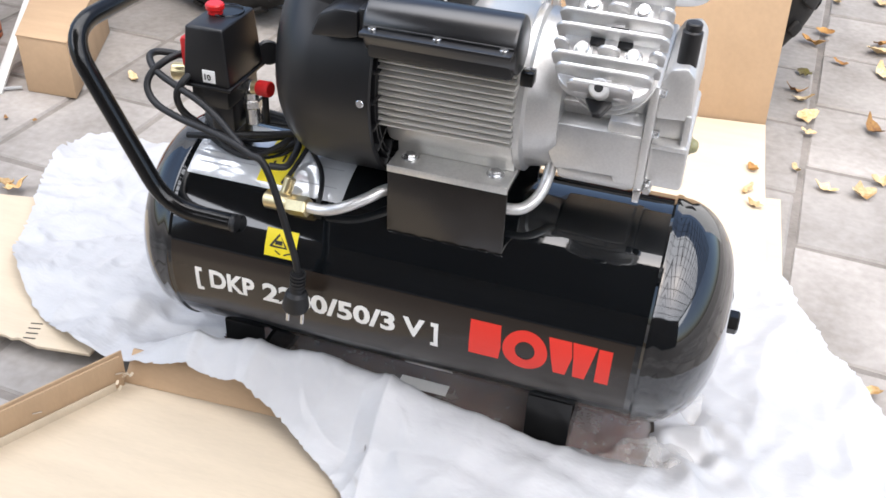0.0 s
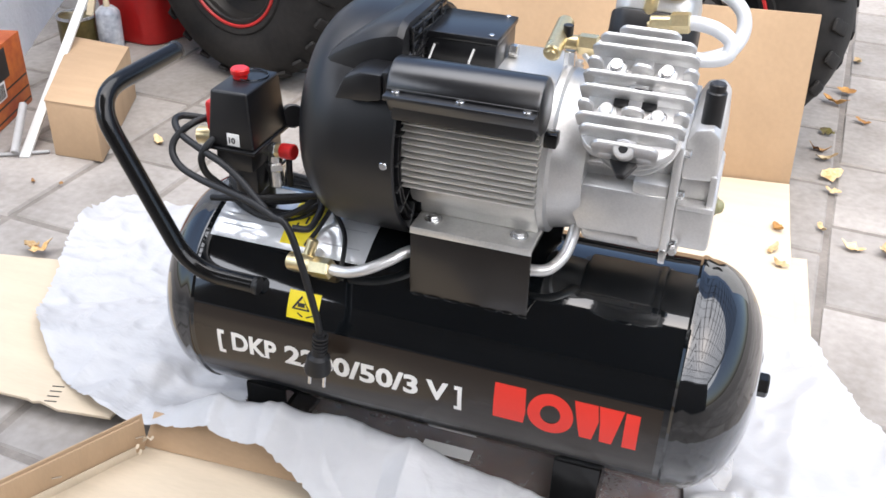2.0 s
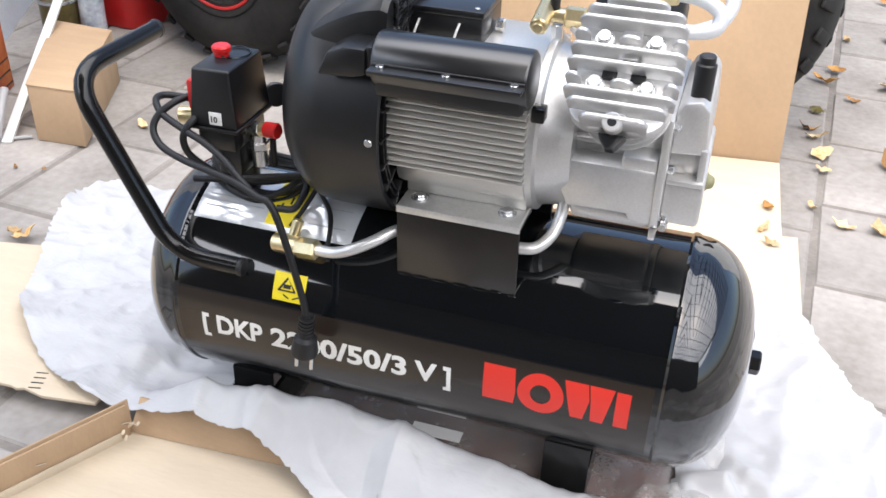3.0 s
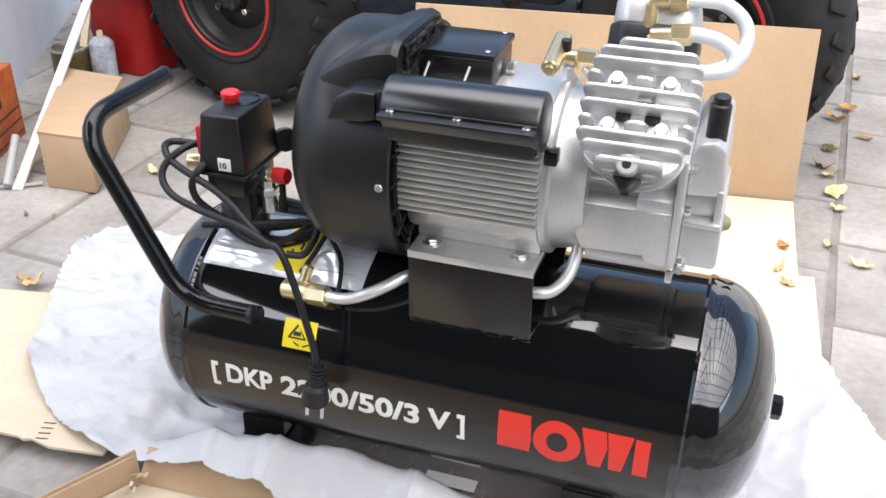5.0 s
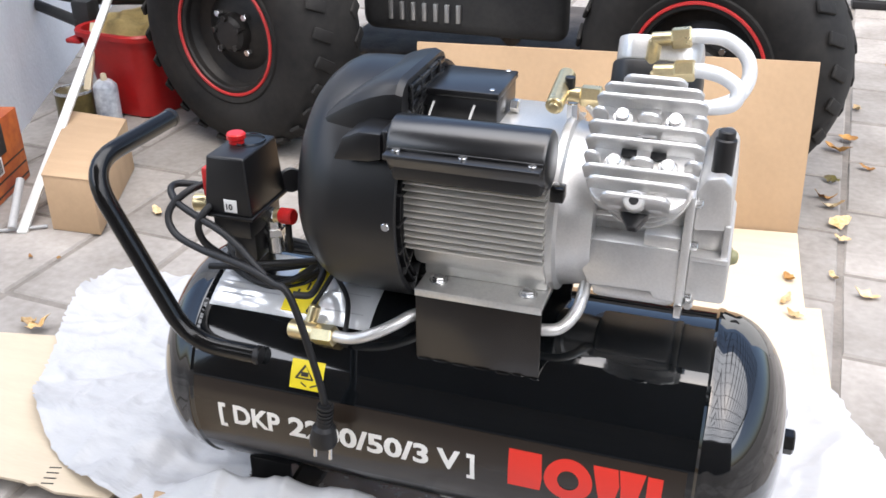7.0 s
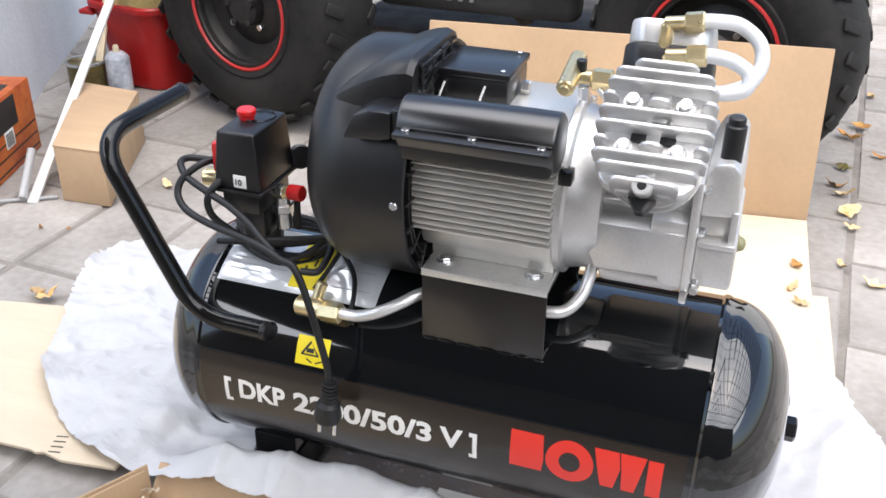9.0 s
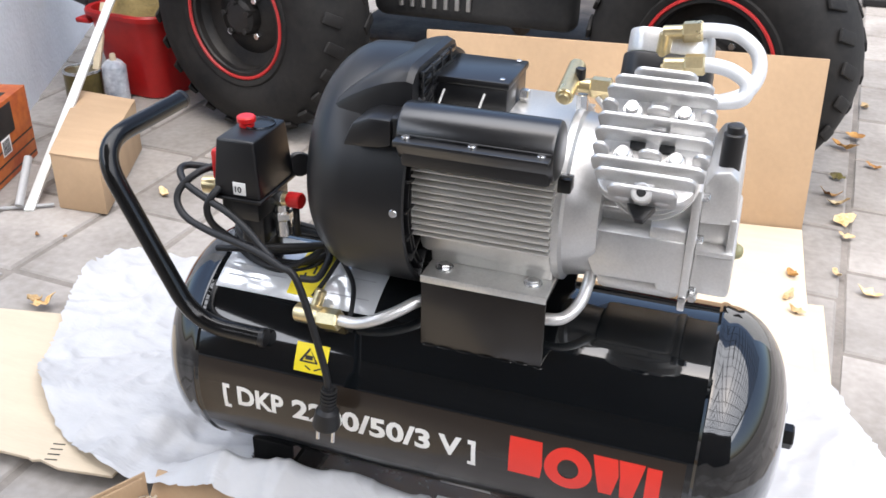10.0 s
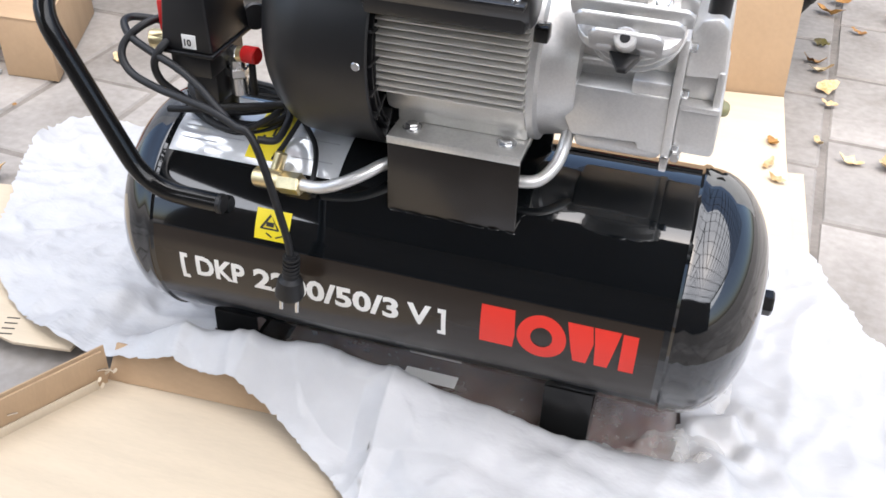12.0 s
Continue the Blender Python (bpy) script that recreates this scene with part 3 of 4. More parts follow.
# cylinder heads
def head_frame(at, tilt):
    """Local x along the crankshaft, local y up along the head's face, local z out of the head."""
    return Matrix.Translation(at) @ Matrix.Rotation(radians(tilt), 4, "X")


H1 = head_frame((0.1495, -0.126, 0.605), 42)
hd = part("cylinder_head", join(prism(rounded(0.090, 0.122, 0.022), 0.016, H1 @ pose(0, 0.002, -0.006), 0.002)), M_ALU, comp, "finned cast aluminium cylinder head")
part("cylinder", rod(H1 @ Vector((0, 0, -0.085)), H1 @ Vector((0, 0, -0.004)), 0.040, 40), M_ALU, hd)
for k in range(5):
    part("cylinder_fin", lathe([(0, 0.038), (0, 0.0455), (0.003, 0.0455), (0.003, 0.038)], H1 @ pose(0, 0, -0.070 + 0.012 * k, 0, -90, 0), seg=40, close=True), M_ALU, hd)
FINS = ((-0.057, 0.060), (-0.043, 0.088), (-0.0315, 0.100), (-0.003, 0.104), (0.012, 0.104), (0.0405, 0.098), (0.052, 0.088), (0.0615, 0.056))


def head_fin(y, x0, x1, tall):
    """A thin cast fin across the head with rounded ends."""
    c = min(0.006, (x1 - x0) * 0.3)
    o = [(x0, 0), (x1, 0), (x1 + 0.001, tall * 0.7), (x1 - c * 0.4, tall * 0.92), (x1 - c, tall), (x0 + c, tall), (x0 + c * 0.4, tall * 0.92), (x0 - 0.001, tall * 0.7)]
    return part("head_fin", prism(o, 0.0036, H1 @ Matrix(((1, 0, 0, 0), (0, 0, -1, y + 0.0018), (0, 1, 0, 0.004), (0, 0, 0, 1))), 0.0009), M_ALU, hd, angle=25)


for y, w in FINS:
    head_fin(y, -w / 2, w / 2, 0.027)
for y in (0.0265, -0.0180):
    head_fin(y, -0.051, -0.038, 0.025), head_fin(y, 0.038, 0.051, 0.025), head_fin(y, -0.010, 0.010, 0.022)
part("head_spine", prism(rounded(0.018, 0.116, 0.008), 0.010, H1 @ pose(0, 0.002, 0.004), 0.003), M_ALU, hd)
part("head_port", join(rod(H1 @ Vector((0, -0.056, 0.012)), H1 @ Vector((0, -0.0605, 0.0295)), 0.0092)), M_ALU, hd)
part("port_hole", rod(H1 @ Vector((0, -0.0604, 0.0290)), H1 @ Vector((0, -0.0607, 0.0302)), 0.0042), M_PLASTIC, hd)
# black wedge put in for the shadowed gap below the port
part("port_gap_shadow", prism([(-0.013, 0.008), (0.013, 0.008), (0.004, -0.006), (-0.004, -0.006)][::-1], 0.012, H1 @ pose(0, -0.070, -0.006), 0.001), M_PLASTIC, hd)
for x in (-0.0235, 0.0235):
    for y in (-0.0235, 0.0225):
        bo = part("head_bolt", rod(H1 @ Vector((x, y, 0.010)), H1 @ Vector((x, y, 0.0300)), 0.0064, 20), M_STEEL, hd)
        part("washer", rod(H1 @ Vector((x, y, 0.0215)), H1 @ Vector((x, y, 0.0232)), 0.0086), M_STEEL, bo)
        part("boss", rod(H1 @ Vector((x, y, 0.008)), H1 @ Vector((x, y, 0.0216)), 0.0092), M_ALU, hd)

# small black blocks added in place of deep shade between the head fins
for x0, x1, y0 in ((-0.004, 0.013, 0.0005), (0.006, 0.020, -0.0125), (-0.020, -0.006, -0.0125)):
    part("recess_shade", box((x0, y0, 0.0095), (x1, y0 + 0.008, 0.0146), 0.001, H1), M_RUBBER, hd)

H2 = head_frame((0.135, 0.100, 0.601), -30)
h2 = part("rear_cylinder_head", prism(rounded(0.092, 0.10, 0.022), 0.028, H2 @ pose(0, 0, 0.012), 0.006), M_ALU, comp, "rear cast aluminium cylinder head")
part("valve_plate", prism(rounded(0.098, 0.106, 0.024), 0.030, H2 @ pose(0, 0, -0.018), 0.003), M_PLASTIC, h2)
part("cylinder", rod(H2 @ Vector((0, 0, -0.10)), H2 @ Vector((0, 0, -0.016)), 0.040, 40), M_ALU, h2)


def elbow(base, out, tip):
    e = part("brass_elbow", join(rod(base, out, 0.0075, 20), rod(Vector(out) - Vector((0.004, 0, 0)), tip, 0.0075, 20)), M_BRASS, comp, "brass elbow fitting")
    t, o = Vector(tip), Vector(out)
    part("union_nut", rod(o + (t - o) * 0.45, t, 0.0115, hexed=True), M_BRASS, e)
    return e


elbow((0.129, 0.065, 0.632), (0.131, 0.065, 0.658), (0.168, 0.065, 0.664))
elbow((0.138, 0.03, 0.612), (0.139, 0.03, 0.634), (0.177, 0.03, 0.639))
part("silver_hose", tube([(0.160, 0.068, 0.663), (0.18, 0.075, 0.663), (0.203, 0.09, 0.657), (0.225, 0.086, 0.642), (0.231, 0.076, 0.622), (0.222, 0.06, 0.605), (0.20, 0.047, 0.597), (0.17, 0.035, 0.594), (0.13, 0.02, 0.59)], 0.0078, 18), M_HOSE, comp, "silver grey pressure hose")
part("silver_hose", tube([(0.17, 0.03, 0.638), (0.185, 0.03, 0.639), (0.205, 0.03, 0.635), (0.221, 0.026, 0.625), (0.219, 0.02, 0.611), (0.20, 0.016, 0.606), (0.17, 0.012, 0.606), (0.13, 0.008, 0.60)], 0.0078, 18), M_HOSE, comp, "silver grey pressure hose")

# relief valve on the neck
vs = part("valve_stem", rod((0.060, 0.0, 0.56), (0.058, 0.0, 0.602), 0.0065, hexed=True), M_STEEL, comp, "bright hexagonal valve stem")
vb = part("brass_valve", join(rod((0.045, -0.035, 0.608), (0.045, 0.03, 0.622), 0.0095), rod((0.05, 0, 0.611), (0.078, 0, 0.611), 0.008)), M_BRASS, comp, "brass relief valve")
part("valve_nut", rod((0.066, 0, 0.611), (0.088, 0, 0.611), 0.0115, hexed=True), M_BRASS, vb)
part("valve_end", rod((0.045, -0.039, 0.6072), (0.045, -0.034, 0.6082), 0.006), M_BRASS, vb)
part("black_cap", rod((0.054, 0.0, 0.617), (0.054, 0.0, 0.630), 0.0055), M_PLASTIC, vb)
part("pipe_stub", tube([(0.088, 0, 0.612), (0.10, -0.004, 0.612), (0.112, -0.01, 0.606)], 0.006, 14), M_PIPE, vb)
part("thin_pipe", tube([(0.075, -0.005, 0.602), (0.086, -0.01, 0.59), (0.09, -0.01, 0.56)], 0.0035, 12), M_PIPE, comp)

# pressure switch
sw_bm = box((-0.331, -0.100, 0.463), (-0.284, -0.021, 0.534))
for v in sw_bm.verts:
    if v.co.z < 0.5:
        v.co.x += -0.009 if v.co.x < -0.31 else 0.004
        v.co.y += 0.006 if v.co.y > -0.06 else -0.001
bmesh.ops.bevel(sw_bm, geom=list(sw_bm.edges), offset=0.0035, segments=3, affect="EDGES", profile=0.5)
sw = part("pressure_switch", sw_bm, M_PLASTIC, comp, "black pressure switch with red knob")
part("cover_seam", box((-0.342, -0.103, 0.459), (-0.278, -0.013, 0.4635), 0.0015), M_PLASTIC, sw)
part("switch_base", join(box((-0.334, -0.096, 0.432), (-0.286, -0.020, 0.460), 0.004), box((-0.322, -0.080, 0.392), (-0.290, -0.024, 0.436), 0.006), rod((-0.307, -0.035, 0.345), (-0.307, -0.035, 0.40), 0.014)), M_PLASTIC, sw)
kb = part("knob", join(rod((-0.3155, -0.056, 0.533), (-0.3155, -0.056, 0.540), 0.0088, 28), rod((-0.3155, -0.056, 0.5385), (-0.3155, -0.056, 0.5465), 0.0110, 28)), M_RED, sw, "red turn knob")
part("lid_ring", lathe([(0, 0.018), (0.0012, 0.0185), (0.0012, 0.0195), (0, 0.02)], pose(-0.306, -0.045, 0.5348, 0, -90, 0), seg=36, close=True), M_SATIN, sw)
part("side_lever", box((-0.348, -0.088, 0.474), (-0.330, -0.050, 0.512), 0.004), M_RED, sw, "red rocker lever")
tg = part("white_tag", box((-0.3135, -0.1016, 0.4675), (-0.2975, -0.0998, 0.4830), 0.0003), M_WHITEPRINT, sw, "white tag with black number")
tb = lettering("10", 0, 0, 0.0100, None, 0.0003)
bmesh.ops.transform(tb, matrix=Matrix.Translation((-0.3108, -0.1021, 0.4712)) @ Matrix.Rotation(radians(90), 4, "X"), verts=tb.verts)
part("number", tb, M_INK, tg)
part("release_valve", join(rod((-0.279, -0.052, 0.398), (-0.279, -0.052, 0.446), 0.010), rod((-0.279, -0.052, 0.420), (-0.279, -0.052, 0.432), 0.0135, hexed=True)), M_STEEL, sw, "bright metal release valve")
part("side_fitting", rod((-0.291, -0.06, 0.450), (-0.270, -0.062, 0.451), 0.009, hexed=True), M_STEEL, sw)
part("brass_ring", rod((-0.272, -0.062, 0.451), (-0.263, -0.062, 0.452), 0.0085), M_BRASS, sw)
part("red_valve_knob", join(rod((-0.264, -0.062, 0.452), (-0.246, -0.065, 0.454), 0.0095)), M_RED, sw, "red valve knob")
part("brass_coupling", join(rod((-0.325, -0.04, 0.448), (-0.366, -0.043, 0.446), 0.0085, hexed=True), rod((-0.366, -0.043, 0.446), (-0.388, -0.045, 0.444), 0.0115)), M_BRASS, sw, "brass hose coupling")
part("gauge", lathe([(0, 0), (0, 0.014), (0.010, 0.015), (0.012, 0.013), (0.012, 0)], aim((-0.282, 0.0, 0.470), (0.5, -0.6, 0.2)), seg=32), M_PLASTIC, sw, "small black pressure gauge")

# check valve and pipes
tv = part("check_valve", join(rod((-0.243, -0.1, 0.324), (-0.205, -0.105, 0.328), 0.0115), rod((-0.222, -0.1, 0.322), (-0.216, -0.086, 0.352), 0.007)), M_BRASS, comp, "brass check valve on the tank")
part("union_nut", rod((-0.21, -0.106, 0.327), (-0.182, -0.11, 0.331), 0.0125, hexed=True), M_BRASS, tv)
part("delivery_pipe", tube([(-0.185, -0.11, 0.331), (-0.16, -0.113, 0.334), (-0.135, -0.112, 0.344), (-0.112, -0.1, 0.354), (-0.095, -0.085, 0.361), (-0.07, -0.07, 0.366)], 0.0068, 16), M_PIPE, comp, "bright bent delivery pipe")
part("delivery_pipe", tube([(0.03, -0.088, 0.372), (0.058, -0.09, 0.374), (0.075, -0.085, 0.377), (0.088, -0.072, 0.39), (0.093, -0.058, 0.41), (0.095, -0.05, 0.44)], 0.0068, 16), M_PIPE, comp, "bright bent delivery pipe")

# carrying handle
hb = bent([(-0.276, -0.128, 0.297), (-0.366, -0.130, 0.300), (-0.469, -0.130, 0.515), (-0.452, 0.020, 0.522)], 0.05, 8)
hn = part("handle", tube(hb, 0.0112, 20, smooth=False), M_SATIN, comp, "bent black steel carrying handle")
part("end_cap", rod((-0.4522, 0.017, 0.5221), (-0.4519, 0.025, 0.5226), 0.0118), M_PLASTIC, hn)
part("end_cap", rod((-0.279, -0.128, 0.297), (-0.271, -0.128, 0.297), 0.0118), M_PLASTIC, hn)

# mains cable in loops and plug
cd = part("mains_cable", tube([(-0.357, -0.065, 0.482), (-0.370, -0.085, 0.478), (-0.384, -0.100, 0.464), (-0.384, -0.110, 0.449), (-0.367, -0.120, 0.437), (-0.331, -0.132, 0.432), (-0.296, -0.142, 0.431), (-0.260, -0.152, 0.429), (-0.229, -0.160, 0.421), (-0.205, -0.165, 0.408), (-0.176, -0.172, 0.314), (-0.170, -0.172, 0.272)], 0.0043, 12), M_RUBBER, comp, "looped black mains cable")
part("cable_loop", tube([(-0.366, -0.050, 0.470), (-0.380, -0.055, 0.473), (-0.396, -0.065, 0.476), (-0.396, -0.080, 0.475), (-0.379, -0.095, 0.467), (-0.345, -0.108, 0.459), (-0.313, -0.118, 0.452), (-0.285, -0.128, 0.441), (-0.263, -0.138, 0.429), (-0.243, -0.148, 0.420)], 0.0043, 12), M_RUBBER, cd)
part("cable_loop", tube([(-0.331, -0.095, 0.474), (-0.338, -0.108, 0.464), (-0.344, -0.112, 0.449), (-0.342, -0.108, 0.429), (-0.330, -0.100, 0.412), (-0.313, -0.090, 0.396), (-0.292, -0.075, 0.390), (-0.258, -0.055, 0.387), (-0.226, -0.045, 0.390)], 0.0043, 12), M_RUBBER, cd)
part("cable_loop", tube([(-0.226, -0.045, 0.390), (-0.216, -0.060, 0.385), (-0.211, -0.085, 0.382), (-0.213, -0.105, 0.378), (-0.229, -0.115, 0.381)], 0.0043, 12), M_RUBBER, cd)
part("cable_loop", tube([(-0.262, -0.050, 0.400), (-0.258, -0.058, 0.425), (-0.262, -0.05, 0.44)], 0.0041, 12), M_RUBBER, cd)
part("cable_loop", tube([(-0.37, -0.06, 0.366), (-0.33, -0.06, 0.372), (-0.28, -0.04, 0.368), (-0.22, 0.0, 0.37), (-0.17, 0.02, 0.375)], 0.0041, 12), M_RUBBER, cd)
for k, (cx, cy, rx, ry, z) in enumerate(((-0.300, -0.020, 0.062, 0.036, 0.368), (-0.292, -0.016, 0.070, 0.032, 0.376), (-0.288, -0.026, 0.056, 0.038, 0.384))):
    ring_pts = [(cx + rx * math.cos(a), cy + ry * math.sin(a), z + 0.006 * math.sin(2 * a + k) - 0.5 * max(0.0, -0.02 - cy - ry * math.sin(a))) for a in (0.3 * k + i * math.pi / 7 for i in range(15))]
    part("cable_coil", tube(ring_pts, 0.0041, 10, 4), M_RUBBER, cd)
part("thin_lead", tube([(-0.24, 0.0, 0.40), (-0.225, -0.02, 0.372), (-0.19, -0.055, 0.353), (-0.175, -0.09, 0.342), (-0.172, -0.115, 0.325)], 0.003, 10), M_RUBBER, cd)
part("thin_lead", tube([(-0.20, 0.0, 0.41), (-0.212, -0.03, 0.375), (-0.222, -0.06, 0.352), (-0.228, -0.085, 0.340)], 0.003, 10), M_RUBBER, cd)
pg = part("plug", join(lathe([(0, 0), (0, 0.006), (0.012, 0.0075), (0.03, 0.009), (0.034, 0.0135), (0.052, 0.0165), (0.056, 0.0155), (0.056, 0)], aim((-0.170, -0.172, 0.282), (-0.10, -0.02, -1)), seg=24)), M_RUBBER, comp, "black two-pin mains plug hanging on its cable")
for k in range(6):
    part("strain_ridge", lathe([(0, 0.007), (0, 0.0095), (0.002, 0.0095), (0.002, 0.007)], aim((-0.170 - 0.0005 * k, -0.172, 0.279 - 0.005 * k), (-0.1, -0.02, -1)), seg=20, close=True), M_RUBBER, pg)
for dx in (-0.0095, 0.0095):
    pn = part("pin", rod((-0.1755 + dx, -0.173, 0.23), (-0.1775 + dx, -0.1735, 0.204), 0.0024, 12), M_STEEL, pg)

# ---- cardboard ----
CORR = 0.005


def sheet(outline, z, m, material, name, label, cat="cardboard"):
    return tagged(link(name, prism(outline, CORR, m @ pose(0, 0, z), 0.0006), material), label, cat)


# flat board under the machine with its upright flap
sheet([(-0.37, 0.925), (0.384, 1.018), (0.392, 0.78), (0.408, 0.46), (0.43, -0.10), (-0.42, -0.175)], 0.0, Matrix(), M_CARDIN, "cardboard_sheet", "pale flattened cardboard sheet lying on the pavement")
sheet([(0.36, 0.70), (0.425, 0.71), (0.440, 0.30), (0.36, 0.29)], -0.003, Matrix(), M_CARDIN, "cardboard_strip", "narrow pale cardboard strip at the sheet's edge")
pv = Vector((0.384, 1.022, 0)) - Vector((-0.46, 0.922, 0))
pm = Matrix.Translation((-0.46, 0.922, 0.0)) @ Matrix.Rotation(math.atan2(pv.y, pv.x), 4, "Z") @ Matrix.Rotation(radians(86), 4, "X")
tagged(link("standing_cardboard", prism([(0, 0), (pv.length, 0), (pv.length - 0.012, 0.372), (0.012, 0.372)], CORR, pm @ pose(0, 0, -CORR), 0.0008), M_CARD), "brown cardboard sheet standing upright against the tyres", "cardboard")
FLAP = Matrix.Translation((0, 0.2, 0)) @ Matrix.Rotation(radians(-3.2), 4, "X") @ Matrix.Translation((0, -0.2, 0))
sheet([(-1.25, 0.10), (-0.985, 0.172), (-0.80, 0.212), (-0.52, 0.26), (-0.52, -0.150), (-0.60, -0.162), (-0.635, -0.155), (-0.645, -0.160), (-0.655, -0.157), (-0.72, -0.160), (-1.2, -0.165)], 0.0, FLAP, M_CARDIN, "cardboard_flap", "pale torn cardboard flap on the pavement")

for k in range(4):
    q = FLAP @ Matrix.Translation((-0.632 + 0.004 * k, -0.118 - 0.011 * k, 0.0052)) @ Matrix.Rotation(radians(14), 4, "Z")
    tagged(link("print_stroke", box((-0.009, -0.0011, 0), (0.009, 0.0011, 0.0004), 0, q), M_INK), "short black stroke printed on the cardboard flap", "print mark", "strokes on the flap")

# open tray lying before the machine
TM = Matrix.Translation((-0.452, -0.164, 0.004)) @ Matrix.Rotation(math.atan2(0.011, 0.226), 4, "Z")
tray = thing("cardboard_tray", "open shallow cardboard tray with folded stapled rim", "box")
tdir = (TM.inverted() @ Vector((-0.528, -0.300, 0)))
tx = tdir.x / tdir.y
TL, TW = -0.62, 0.50


def tray_wall(a, b, h, t, name):
    """A folded wall from a to b in the tray's own plane."""
    a, b = Vector((*a, 0)), Vector((*b, 0))
    w = b - a
    m = TM @ Matrix.Translation(a) @ Matrix.Rotation(math.atan2(w.y, w.x), 4, "Z")
    outer = part(name, box((0, -t * 0.6, 0), (w.length, 0, h), 0.0012, m), M_CARD, tray)
    part("folded_lining", box((0.004, -t * 1.5, 0.003), (w.length - 0.006, -t * 0.75, h * 0.93), 0.0012, m), M_CARD, outer)
    part("lower_fold", box((0.010, -t * 2.2, 0.003), (w.length - 0.02, -t * 1.65, h * 0.30), 0.0012, m), M_CARDIN, outer)
    return outer


part("tray_floor", prism([(0, 0), (TW, 0), (TW + tx * TL, TL), (tx * TL, TL)], CORR, TM), M_CARDIN, tray, "pale cardboard tray floor")
lean = TM @ pose(0.0, -0.002, 0.004, 58, 0, 0)
part("tray_wall", prism([(0.0, 0.0), (0.26, 0.0), (0.25, 0.020), (0.15, 0.046), (0.006, 0.050)], CORR, lean, 0.0008), M_CARD, tray, "folded cardboard rim leaning back under the film")
tray_wall((tx * TL, TL), (0, 0), 0.062, 0.005, "tray_wall")
for k in range(7):
    rq = random.Random(40 + k)
    q = TM @ Vector((0.004 + 0.02 * rq.random(), -0.006 - 0.03 * rq.random(), 0.028 + 0.012 * rq.random()))
    tb_ = prism([(0, 0), (0.006, 0.001), (0.007, 0.004), (0.003, 0.005), (-0.001, 0.003)], 0.0008, Matrix.Translation(q) @ Euler((rq.uniform(-1, 1), rq.uniform(-1, 1), rq.uniform(0, 6))).to_matrix().to_4x4())
    part("torn_paper", tb_, M_CARDIN, tray)
for k in range(3):
    q = TM @ Vector((tx * TL * (0.02 + 0.16 * k), TL * (0.02 + 0.16 * k), 0.03))
    part("staple", box((-0.006, -0.0008, -0.0008), (0.006, 0.0008, 0.0008), 0, Matrix.Translation(q + Vector((0.012, -0.004, 0.004))) @ Matrix.Rotation(radians(40), 4, "Z")), M_STEEL, tray)

# small box
cb = thing("cardboard_box", "small closed brown cardboard box on the pavement", "box")
BH = 0.127
BOX = [(-1.164, 0.558), (-1.046, 0.565), (-1.190, 0.905), (-1.362, 0.915)]
shell = prism(BOX, BH, None, 0.002)
part("body", shell, M_CARD, cb)
part("top_flap", prism([(BOX[0][0] - 0.001, BOX[0][1] - 0.001), (BOX[1][0] + 0.001, BOX[1][1] - 0.001), BOX[2], BOX[3]], 0.004, pose(0, 0, BH), 0.001), M_CARD, cb)

# ---- foam film under the machine ----
OUT = [(-0.78, 0.02), (-0.81, 0.09), (-0.86, 0.19), (-0.90, 0.27), (-0.92, 0.37), (-0.86, 0.435), (-0.74, 0.42), (-0.60, 0.44), (-0.40, 0.46), (-0.1, 0.40), (0.2, 0.40), (0.40, 0.455), (0.46, 0.35),
       (0.50, 0.26), (0.545, 0.19), (0.60, 0.05), (0.62, -0.12), (0.55, -0.30), (0.35, -0.42), (0.10, -0.45), (-0.03, -0.40), (-0.070, -0.285), (-0.105, -0.245), (-0.150, -0.218), (-0.206, -0.190), (-0.268, -0.178),
       (-0.345, -0.172), (-0.435, -0.160), (-0.56, -0.140), (-0.67, -0.08)]


